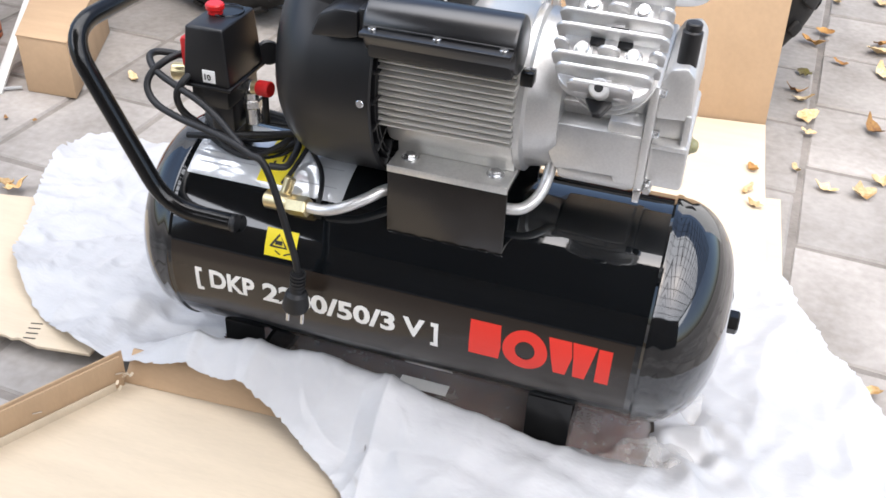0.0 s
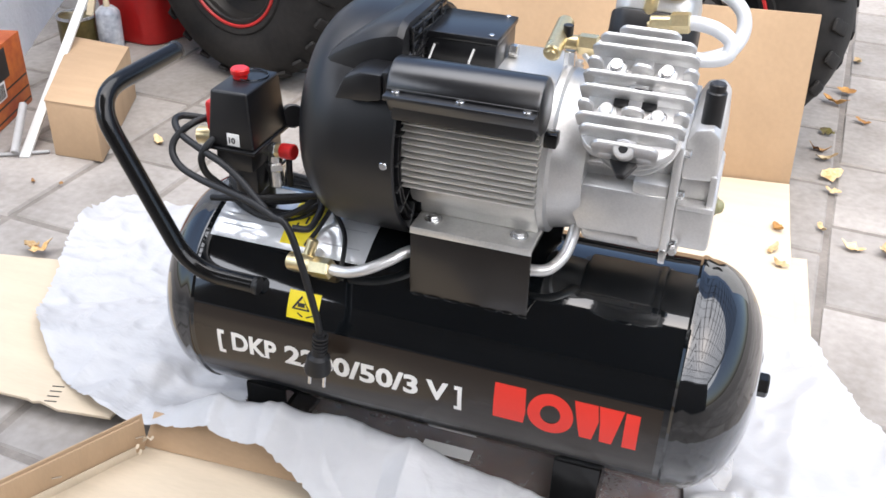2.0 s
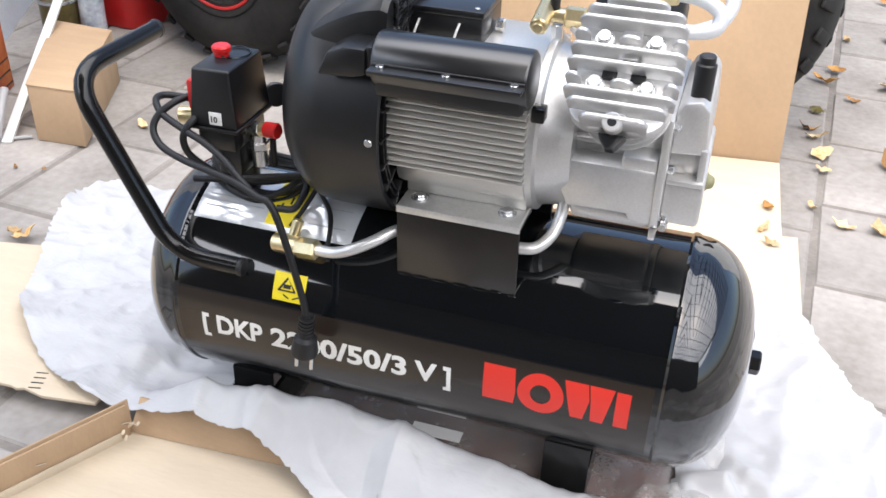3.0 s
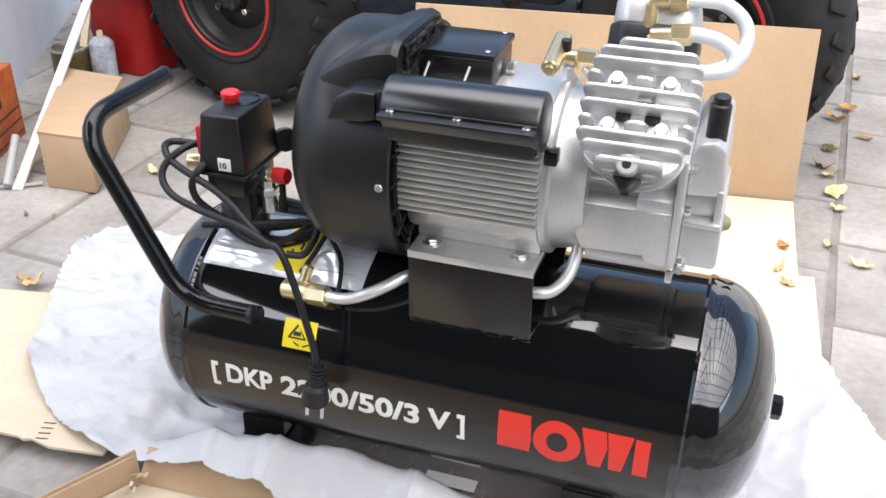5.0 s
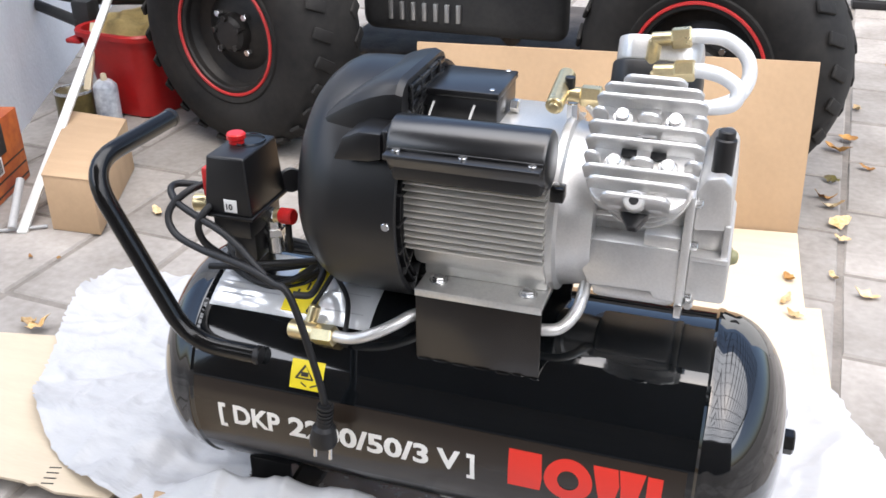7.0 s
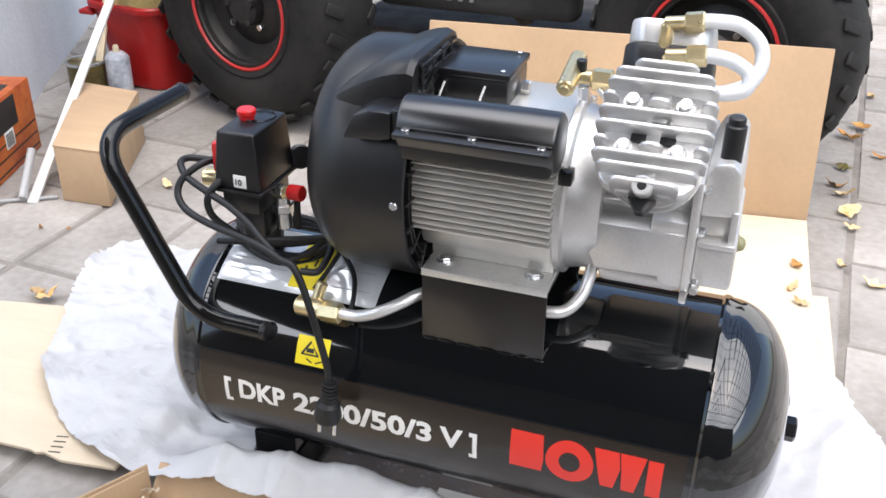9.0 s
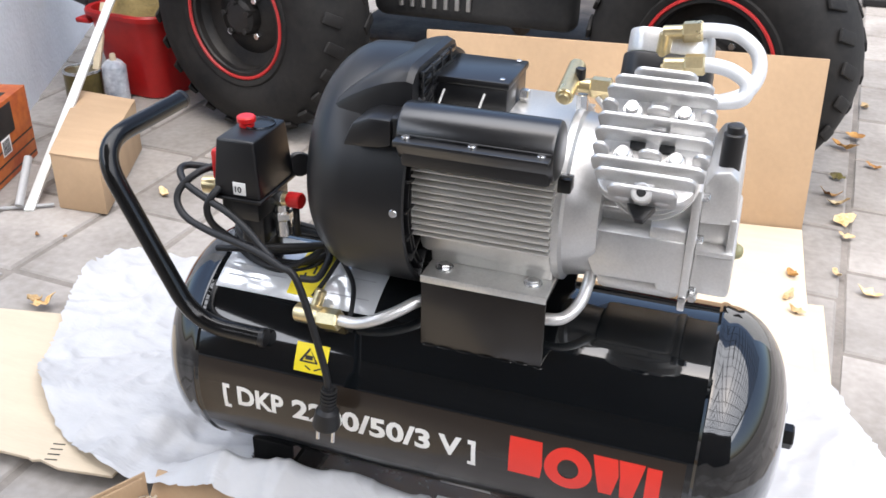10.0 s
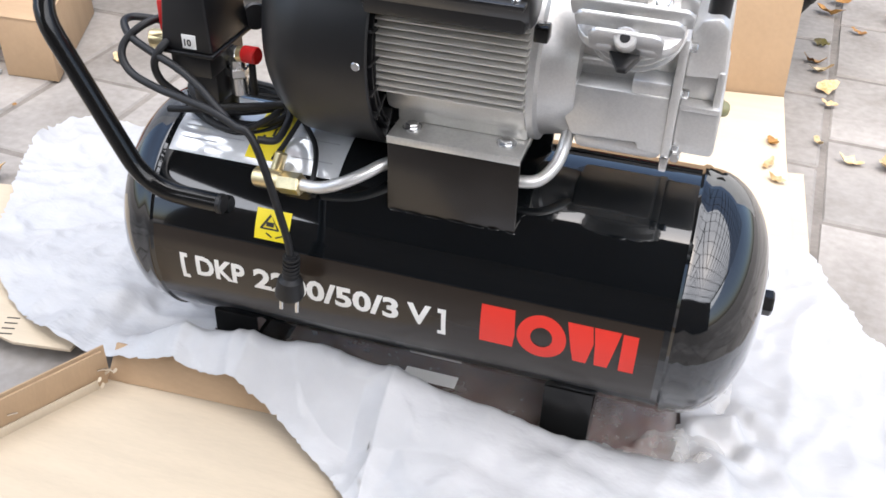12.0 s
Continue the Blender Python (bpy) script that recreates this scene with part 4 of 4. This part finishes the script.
def film_height(x, y):
    z = 0.010 + 0.010 * noise.noise((x * 5, y * 5, 0.3)) + 0.005 * noise.noise((x * 13, y * 13, 3.1)) + 0.0025 * noise.noise((x * 40, y * 40, 5.1))
    # folds drawn out to the rim
    z += 0.004 * abs(math.sin(9 * math.atan2(y - 0.05, x) + 3 * noise.noise((x * 3, y * 3, 1.0)))) * min(1, math.hypot(x, y) * 2)
    # long soft folds running along the front
    front = max(0.0, min(1.0, (-0.12 - y) / 0.06))
    z += 0.007 * front * abs(math.sin(34 * (y + 0.25 * x) + 2.5 * noise.noise((x * 4, y * 4, 6.0)))) ** 0.7
    left = max(0.0, min(1.0, (-0.45 - x) / 0.06))
    z += 0.008 * left * abs(math.sin(8 * math.atan2(y - 0.1, x + 0.2) + 2 * noise.noise((x * 5, y * 5, 9.0)))) ** 0.8
    # lifted by the flap beneath, and crossed by sharp creases
    z += 0.020 * left * max(0.0, min(1.0, (0.2 - y) / 0.35))
    bend = 0.35 * noise.noise((x * 2, y * 2, 4.4))
    for scale, tall, seed in ((6.0, 0.010, 0.7), (11.0, 0.006, 5.2), (23.0, 0.0030, 9.4)):
        z += tall * (1 - min(1.0, 2.2 * abs(noise.noise((x * scale + 2 * bend, y * scale * 0.8 - bend, seed))))) ** 2.5
    # the ridge before the feet, lying over the tray's back wall
    ridge = np.interp(x, (-0.50, -0.42, -0.36, -0.27, -0.12, -0.04, 0.08, 0.20, 0.32, 0.42), (0.0, 0.045, 0.085, 0.090, 0.088, 0.078, 0.064, 0.046, 0.030, 0.0))
    d = y + 0.128 + 0.006 * math.sin(14 * x)
    z += ridge * (math.exp(-(d / 0.035) ** 2) if d > 0 else math.exp(-(d / (0.058 if x < -0.1 else 0.058 + 0.09 * min(1, (x + 0.1) / 0.15))) ** 2))
    k3 = math.exp(-(((x - 0.33) / 0.05) ** 2 + ((y + 0.02) / 0.08) ** 2))
    z += 0.03 * k3 * (0.6 + noise.noise((x * 30, y * 30, 0)))
    return max(z, 0.013)


def film_mesh():
    bm = bmesh.new()
    cx, cy = -0.1, 0.02
    rim = smooth_path([(x, y, 0) for x, y in OUT] + [(*OUT[0], 0)], 14)[:-1]
    rows = 130
    mid = bm.verts.new((cx, cy, film_height(cx, cy)))
    rings = []
    for i in range(1, rows + 1):
        f = (i / rows) ** 0.8
        ring = []
        for k, p in enumerate(rim):
            jag = 1 + (0.014 * noise.noise((k * 0.9, 2.0, 0)) + 0.002 * noise.noise((k * 1.7, 7.0, 0))) * f ** 6
            x, y = cx + (p.x - cx) * f * jag, cy + (p.y - cy) * f * jag
            ring.append(bm.verts.new((x, y, film_height(x, y))))
        rings.append(ring)
    n = len(rim)
    for k in range(n):
        bm.faces.new((mid, rings[0][k], rings[0][(k + 1) % n]))
    for p, q in zip(rings, rings[1:]):
        for k in range(n):
            bm.faces.new((p[k], q[k], q[(k + 1) % n], p[(k + 1) % n]))
    # left open under the tank, so the darkened carton shows there
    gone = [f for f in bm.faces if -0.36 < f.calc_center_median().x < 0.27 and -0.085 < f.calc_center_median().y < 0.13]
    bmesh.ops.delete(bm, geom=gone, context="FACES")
    bmesh.ops.recalc_face_normals(bm, faces=bm.faces)
    return bm


film_ob = tagged(link("foam_film", film_mesh(), M_FOAM, angle=80), "crumpled translucent white foam film spread under the compressor", "packing film")
film_ob.location.z = 0.002

# added pad whose dark colour stands in for shade beneath the tank
sheet([(-0.37, -0.105), (0.30, -0.105), (0.31, 0.15), (-0.37, 0.15)], 0.006, Matrix(), M_SHADECARD, "carton_shade_pad", "printed carton piece, darkened for the shade under the tank")
clear = bmesh.new()
bmesh.ops.create_grid(clear, x_segments=90, y_segments=36, size=1.0)
for v in clear.verts:
    x, y = -0.03 + v.co.x * 0.36, 0.0 + v.co.y * 0.12
    z = 0.012 + 0.016 * abs(noise.noise((x * 14, y * 14, 2))) + 0.010 * abs(noise.noise((x * 45, y * 45, 4)))
    z += 0.05 * math.exp(-(((x - 0.27) / 0.05) ** 2 + ((y + 0.09) / 0.04) ** 2)) * (0.7 + noise.noise((x * 50, y * 50, 8)))
    v.co = (x, y, z)
tagged(link("clear_film", clear, M_CLEAR, angle=60), "crinkled clear plastic film under the tank", "packing film")
tagged(link("paper_slip", box((-0.072, -0.090, 0.060), (-0.004, -0.070, 0.061), 0, None), M_WHITEPRINT), "small white paper slip in the film", "paper")

# ---- parked quad bike ----
quad = thing("quad_bike", "parked black quad bike with dusty tyres and red rim stripes", "vehicle")


def wheel(at, yaw):
    m = Matrix.Translation(at) @ Matrix.Rotation(radians(yaw), 4, "Z") @ Matrix.Rotation(radians(-90), 4, "Z")
    prof = [(-0.006, 0.146), (0.004, 0.158), (0.006, 0.168), (0.002, 0.172), (0.009, 0.188), (0.014, 0.212), (0.011, 0.238), (0.001, 0.262), (-0.016, 0.282), (-0.04, 0.294), (-0.07, 0.299), (-0.105, 0.301), (-0.14, 0.299), (-0.175, 0.288), (-0.196, 0.262), (-0.21, 0.23), (-0.205, 0.146)]
    w = part("wheel", lathe([(-0.02, 0.147), (-0.035, 0.137), (-0.05, 0.130), (-0.060, 0.10), (-0.045, 0.07), (-0.04, 0.0), (-0.09, 0.0), (-0.1, 0.13), (-0.19, 0.135), (-0.2, 0.147)], m, seg=64), M_RIM, quad, "black steel wheel")
    part("tyre", lathe(prof, m, seg=96, close=True), M_TYRE, w, "dusty black knobbly tyre")
    part("red_stripe", lathe([(0.000, 0.145), (0.004, 0.147), (0.004, 0.1515), (0.000, 0.154), (-0.006, 0.149)], m, seg=96, close=True), M_REDLINE, w, "red rim stripe")
    part("rim_lip", lathe([(-0.006, 0.134), (-0.002, 0.137), (-0.002, 0.145), (-0.012, 0.147), (-0.022, 0.134)], m, seg=96, close=True), M_RIM, w)
    part("hub_cap", lathe([(-0.045, 0.0), (-0.045, 0.05), (-0.02, 0.045), (-0.012, 0.035), (-0.01, 0)], m, seg=32), M_RIM, w)
    for k in range(4):
        a = math.pi / 4 + k * math.pi / 2
        p = Vector((-0.042, 0.062 * math.cos(a), 0.062 * math.sin(a)))
        part("wheel_nut", rod(m @ p, m @ (p + Vector((0.016, 0, 0))), 0.009, hexed=True), M_STEEL, w)
    for k in range(5):
        a = 0.4 + k * 2 * math.pi / 5
        part("hub_bolt", rod(m @ Vector((-0.044, 0.040 * math.cos(a), 0.040 * math.sin(a))), m @ Vector((-0.004, 0.040 * math.cos(a), 0.040 * math.sin(a))), 0.008, hexed=True), M_RIM, w)
    lug = None
    for k in range(26):
        for side in (0, 1):
            a = 2 * math.pi * (k + 0.5 * side) / 26
            b = join(box((-0.027, -0.014, 0), (0.027, 0.014, 0.010), 0.004, pose(0, 0, 0, 0, 0, 28 if side else -28)))
            loc = Matrix.Rotation(a, 4, "X") @ Matrix.Translation((-0.030 - 0.13 * side, 0, 0.2870)) @ Matrix.Rotation(radians(17 if not side else -17), 4, "Y")
            bmesh.ops.transform(b, matrix=m @ loc, verts=b.verts)
            lug = b if lug is None else join(lug, b)
    tagged(part("tread", lug, M_TYRE, w), kind="stuff")
    return w


wheel((-1.006, 1.090, 0.302), -14)
wheel((0.125, 1.135, 0.302), -14)
part("foot_guard", box((-0.74, 1.33, 0.278), (-0.20, 1.40, 0.62), 0.04, None, 4), M_DARKPL, quad, "worn black plastic foot guard")
for k in range(7):
    part("mesh_bar", box((-0.66 + 0.03 * k, 1.322, 0.315), (-0.648 + 0.03 * k, 1.330, 0.36), 0.001, pose(0, 0, 0)), M_MESH, quad)
part("chassis", join(box((-0.85, 1.6, 0.34), (0.0, 1.9, 0.56), 0.03), box((-1.25, 1.36, 0.52), (0.45, 2.0, 0.85), 0.08)), M_DARKPL, quad)
part("fender", join(box((-1.42, 1.16, 0.60), (-0.68, 1.75, 0.68), 0.03), box((-0.16, 1.16, 0.62), (0.52, 1.75, 0.70), 0.03)), M_DARKPL, quad)
for y in (1.42, 2.0):
    part("axle", rod((-1.02, y - 0.1, 0.284), (-1.02, y + 0.3, 0.284), 0.03), M_RIM, quad)
    part("axle", rod((0.155, y - 0.1, 0.284), (0.155, y + 0.3, 0.284), 0.03), M_RIM, quad)
part("seat", box((-0.7, 1.5, 0.84), (0.2, 1.85, 0.95), 0.05), M_DARKPL, quad)
part("bumper", tube([(-1.80, 1.36, 0.325), (-1.66, 1.36, 0.300), (-1.5, 1.40, 0.295), (-1.32, 1.46, 0.31), (-1.2, 1.6, 0.4)], 0.022, 12), M_DARKPL, quad)
part("bumper_end", join(rod((-1.86, 1.40, 0.262), (-1.60, 1.31, 0.236), 0.016), box((-1.62, 1.30, 0.20), (-1.56, 1.36, 0.30), 0.012)), M_DARKPL, quad)
part("front_guard", box((-1.56, 1.46, 0.30), (-1.24, 1.62, 0.52), 0.03), M_DARKPL, quad)
for x0 in (-0.62, -0.25):
    part("control_arm", tube([(x0, 1.95, 0.34), (x0 + 0.10, 1.72, 0.27), (x0 + 0.24, 1.52, 0.24)], 0.028, 12), M_DUSTY, quad, "dusty brown control arm")
# added plate: shades and hides the ground that shows too bright below the quad
part("shade_plate", box((-0.92, 1.50, 0.13), (0.02, 2.2, 0.17), 0.02), M_DUSTY, quad, "dusty brown plate added to darken the ground under the quad")
# ---- bucket, tins, stick, printed carton ----
bk = thing("bucket", "red plastic bucket filled with rags and oddments", "bucket")
def tub_ring(bm, w, z):
    return [bm.verts.new((-1.418 + x * 0.94 + y * 0.25, 1.325 + y - x * 0.12, z)) for x, y in rounded(w, w * 0.9, w * 0.24)]


tub = bmesh.new()
levels = [tub_ring(tub, w, z) for w, z in ((0.19, 0.0), (0.20, 0.004), (0.262, 0.222), (0.264, 0.227))]
rim_levels = [tub_ring(tub, w, z) for w, z in ((0.264, 0.224), (0.286, 0.226), (0.288, 0.239), (0.280, 0.245), (0.258, 0.243), (0.250, 0.22), (0.19, 0.01))]
for p, q in list(zip(levels, levels[1:])) + list(zip(rim_levels, rim_levels[1:])):
    for i in range(len(p)):
        tub.faces.new((p[i], p[(i + 1) % len(p)], q[(i + 1) % len(p)], q[i]))
tub.faces.new(levels[0]), tub.faces.new(rim_levels[-1])
bmesh.ops.recalc_face_normals(tub, faces=tub.faces)
part("bucket_body", tub, M_BUCKET, bk)
part("side_grip", box((-1.59, 1.22, 0.20), (-1.542, 1.30, 0.214), 0.005), M_BUCKET, bk)
jk = bmesh.new()
bmesh.ops.create_icosphere(jk, subdivisions=4, radius=0.11, matrix=Matrix.LocRotScale((-1.418, 1.325, 0.222), None, (1, 1, 0.5)))
for v in jk.verts:
    v.co += 0.022 * noise.noise_vector(v.co * 22)
tagged(link("rag", jk, M_JUNK), "yellowed rags heaped in the bucket", "rag")

tn = thing("paint_tin", "olive metal paint tin with a bright rim", "tin")
tm_ = Matrix.Translation((-1.520, 1.13, 0)) @ Matrix.Rotation(radians(-90), 4, "Y")
part("tin_body", lathe([(0, 0), (0, 0.048), (0.004, 0.050), (0.098, 0.050), (0.100, 0.047), (0.096, 0.044), (0.096, 0)], tm_, seg=40), M_TIN, tn)
part("tin_rim", lathe([(0.096, 0.0445), (0.1025, 0.0455), (0.1025, 0.0515), (0.096, 0.0515)], tm_, seg=40, close=True), M_STEEL, tn)
sc_ = thing("spray_can", "spray can with blue and white print and cream nozzle", "can")
sm_ = Matrix.Translation((-1.440, 1.165, 0)) @ Matrix.Rotation(radians(-90), 4, "Y")
part("can_body", lathe([(0, 0), (0, 0.031), (0.004, 0.033), (0.108, 0.033), (0.112, 0.031), (0.122, 0.022), (0.126, 0.016), (0.126, 0)], sm_, seg=36), M_CAN, sc_)
part("nozzle", lathe([(0.126, 0), (0.126, 0.009), (0.141, 0.008), (0.144, 0.006), (0.144, 0)], sm_, seg=20), M_CREAM, sc_)
stk = Vector((-1.217, 0.522, 0.0))
top_ = Vector((-1.413, 1.15, 0.285)) * 1.35 + stk * -0.35
tagged(link("plastic_profile", join(box((-0.011, -0.004, 0), (0.011, 0.004, (top_ - stk).length), 0.001, Matrix.Translation(stk) @ (top_ - stk).to_track_quat("Z", "Y").to_matrix().to_4x4())), M_WHITEPL), "white plastic profile leaning over the box", "plastic strip")
tagged(link("wooden_stick", box((-0.010, -0.005, 0), (0.010, 0.005, 0.30), 0.001, Matrix.Translation((-1.482, 1.10, 0.004)) @ (Vector((-1.522, 1.285, 0.28)) - Vector((-1.482, 1.10, 0.004))).to_track_quat("Z", "Y").to_matrix().to_4x4()), M_CREAM), "pale wooden stick leaning against the bucket", "stick")
tagged(link("grey_pipe", rod((-1.235, 0.515, 0.012), (-1.262, 0.60, 0.09), 0.009), M_GREYPL), "short grey plastic pipe end by the box", "pipe")
tagged(link("ground_cable", tube([(-1.45, 0.40, 0.005), (-1.33, 0.47, 0.005), (-1.22, 0.535, 0.005), (-1.18, 0.56, 0.005)], 0.004, 8), M_GREYPL), "thin grey cable lying on the pavement", "cable")

oc = thing("printed_carton", "orange and black printed product carton by the wall", "box")
oa, ob_ = Vector((-1.352, 0.600, 0)), Vector((-1.410, 0.790, 0))
om = Matrix.Translation(oa) @ Matrix.Rotation(math.atan2((ob_ - oa).y, (ob_ - oa).x), 4, "Z")
OL, OH = (ob_ - oa).length, 0.178
part("carton_body", box((-0.10, 0, 0), (OL, 0.13, OH), 0.002, om), M_ORANGE, oc)
part("black_print", box((-0.08, -0.0012, 0.100), (OL * 0.55, 0.0, OH * 0.95), 0.0003, om), M_BLACKPRINT, oc)
for k in range(3):
    part("dark_stripe", box((-0.09, -0.0010, 0.012 + 0.03 * k), (OL * 0.97, 0.0, 0.016 + 0.03 * k), 0.0002, om), M_BLACKPRINT, oc)
part("bar_code", box((0.03, -0.0022, 0.06), (0.075, -0.001, 0.10), 0.0003, om), M_WHITEPRINT, oc)
for k in range(6):
    part("code_bar", box((0.034 + 0.006 * k, -0.0028, 0.064), (0.037 + 0.006 * k, -0.002, 0.096), 0, om), M_INK, oc)
part("top_print", box((-0.06, 0.02, OH), (OL * 0.7, 0.10, OH + 0.0008), 0.0002, om), M_BLACKPRINT, oc)


# ---- fallen leaves ----
def leaf_mesh(seed, size):
    rnd = random.Random(seed)
    bm = bmesh.new()
    n = 7
    left, mid, right = [], [], []
    curl, twist = rnd.uniform(0.5, 1.5), rnd.uniform(-0.6, 0.6)
    for i in range(n + 1):
        t = i / n
        w = size * (0.20 + 0.12 * (seed * 37 % 10) / 10) * math.sin(math.pi * min(1, t * 0.95 + 0.03)) ** 0.7 * (1 + 0.25 * rnd.uniform(-1, 1))
        x, z = size * (t - 0.5), size * (curl * (t - 0.5) ** 2 + rnd.uniform(-0.06, 0.06))
        mid.append(bm.verts.new((x, 0, z)))
        left.append(bm.verts.new((x - 0.1 * w, w, z + w * (0.5 + twist * t + rnd.uniform(-0.35, 0.35)))))
        right.append(bm.verts.new((x - 0.1 * w, -w, z + w * (0.5 - twist * t + rnd.uniform(-0.35, 0.35)))))
    for i in range(n):
        bm.faces.new((mid[i], mid[i + 1], left[i + 1], left[i]))
        bm.faces.new((right[i], right[i + 1], mid[i + 1], mid[i]))
    lo = min(v.co.z for v in bm.verts)
    for v in bm.verts:
        v.co.z -= lo
    return bm


LEAVES = [(0.486, 1.548, 0.075, 0), (0.463, 1.340, 0.04, 2), (0.444, 1.233, 0.05, 0), (0.462, 1.184, 0.05, 1), (0.471, 1.096, 0.06, 1), (0.473, 1.020, 0.035, 1),
          (0.365, 0.800, 0.040, 0), (0.361, 0.713, 0.038, 1), (0.375, 0.660, 0.034, 1), (0.548, 1.444, 0.04, 0), (0.551, 1.907, 0.05, 1), (0.514, 1.640, 0.05, 0),
          (0.452, 0.840, 0.03, 1), (0.506, 0.784, 0.05, 1), (0.667, 1.944, 0.06, 1), (0.649, 1.554, 0.08, 1), (0.649, 1.413, 0.07, 1), (0.611, 1.088, 0.07, 0),
          (0.578, 0.789, 0.06, 1), (0.618, 0.852, 0.05, 1), (0.684, 2.313, 0.06, 0), (0.564, 0.192, 0.035, 1), (0.655, 1.613, 0.05, 0), (-0.920, 0.210, 0.05, 1),
          (-0.946, 0.212, 0.035, 1), (-0.844, 0.199, 0.03, 0), (-0.991, 0.699, 0.04, 1), (-1.124, 0.434, 0.02, 0), (-1.065, 0.448, 0.015, 0), (-0.948, 1.046, 0.04, 1), (0.72, 1.45, 0.05, 0), (0.85, 1.9, 0.06, 1), (0.78, 2.3, 0.06, 0)]
for i, (x, y, size, pale) in enumerate(LEAVES):
    ob = link("leaf", leaf_mesh(i + 3, size), (M_LEAF, M_PALELEAF, M_OLIVELEAF)[pale])
    on_card = x < 0.43 and -0.2 < y < 1.0 and x > -0.5 or (x < -0.8 and 0 < y < 0.25)
    ob.matrix_world = pose(x, y, 0.006 if on_card else 0.001, random.uniform(-12, 12), random.uniform(-12, 12), random.uniform(0, 360))
    tagged(ob, ("ochre brown curled dry leaf on the pavement", "pale curled dry leaf on the pavement", "olive green curled leaf on the pavement")[pale], "leaf", "fallen leaves")

# ---- pavers ----
PL, PW, GAP = 0.31, 0.215, 0.012


def paver_mesh(seed):
    rnd = random.Random(seed)
    bm = box((-PL / 2 + GAP / 2, -PW / 2 + GAP / 2, -0.05), (PL / 2 - GAP / 2, PW / 2 - GAP / 2, 0.0), 0.0045, None, 1)
    for v in bm.verts:
        v.co.x += rnd.uniform(-0.002, 0.002)
        v.co.y += rnd.uniform(-0.002, 0.002)
    me = bpy.data.meshes.new("paver")
    bm.to_mesh(me)
    bm.free()
    me.materials.append(M_PAVER)
    return me


pavement = tagged(new("pavement"), "weathered grey concrete paving blocks with sandy joints", "pavement", kind="structure")
kinds = [paver_mesh(k) for k in range(8)]
rnd = random.Random(5)
spots = []
for c in range(-14, 10):
    off = rnd.uniform(0, PL)
    for k in range(-8, 16):
        p = PAVE @ Vector((PW * (c + 0.5), PL * k + (off if c != 0 else 0.02), 0))
        if -2.1 < p.x < 2.0 and -0.9 < p.y < 4.2:
            spots.append((p, rnd.randrange(8), rnd.uniform(-0.0022, 0.0), rnd.uniform(-0.5, 0.5)))
spots.sort(key=lambda s: (s[0].x - 0.0) ** 2 + (s[0].y - 0.9) ** 2)
for p, k, dz, dr in spots[:300]:
    o = new("paver", kinds[k])
    o.parent = pavement
    o.matrix_world = Matrix.Translation((p.x, p.y, dz - 0.001)) @ Matrix.Rotation(radians(86.5 + dr), 4, "Z")
rest = bmesh.new()
for p, k, dz, dr in spots[300:]:
    n0 = len(rest.verts)
    rest.from_mesh(kinds[k])
    rest.verts.ensure_lookup_table()
    bmesh.ops.transform(rest, matrix=Matrix.Translation((p.x, p.y, dz - 0.001)) @ Matrix.Rotation(radians(86.5 + dr), 4, "Z"), verts=rest.verts[n0:])
far = link("far_pavers", rest, M_PAVER, pavement, smooth=False)
far["kind"] = "stuff"
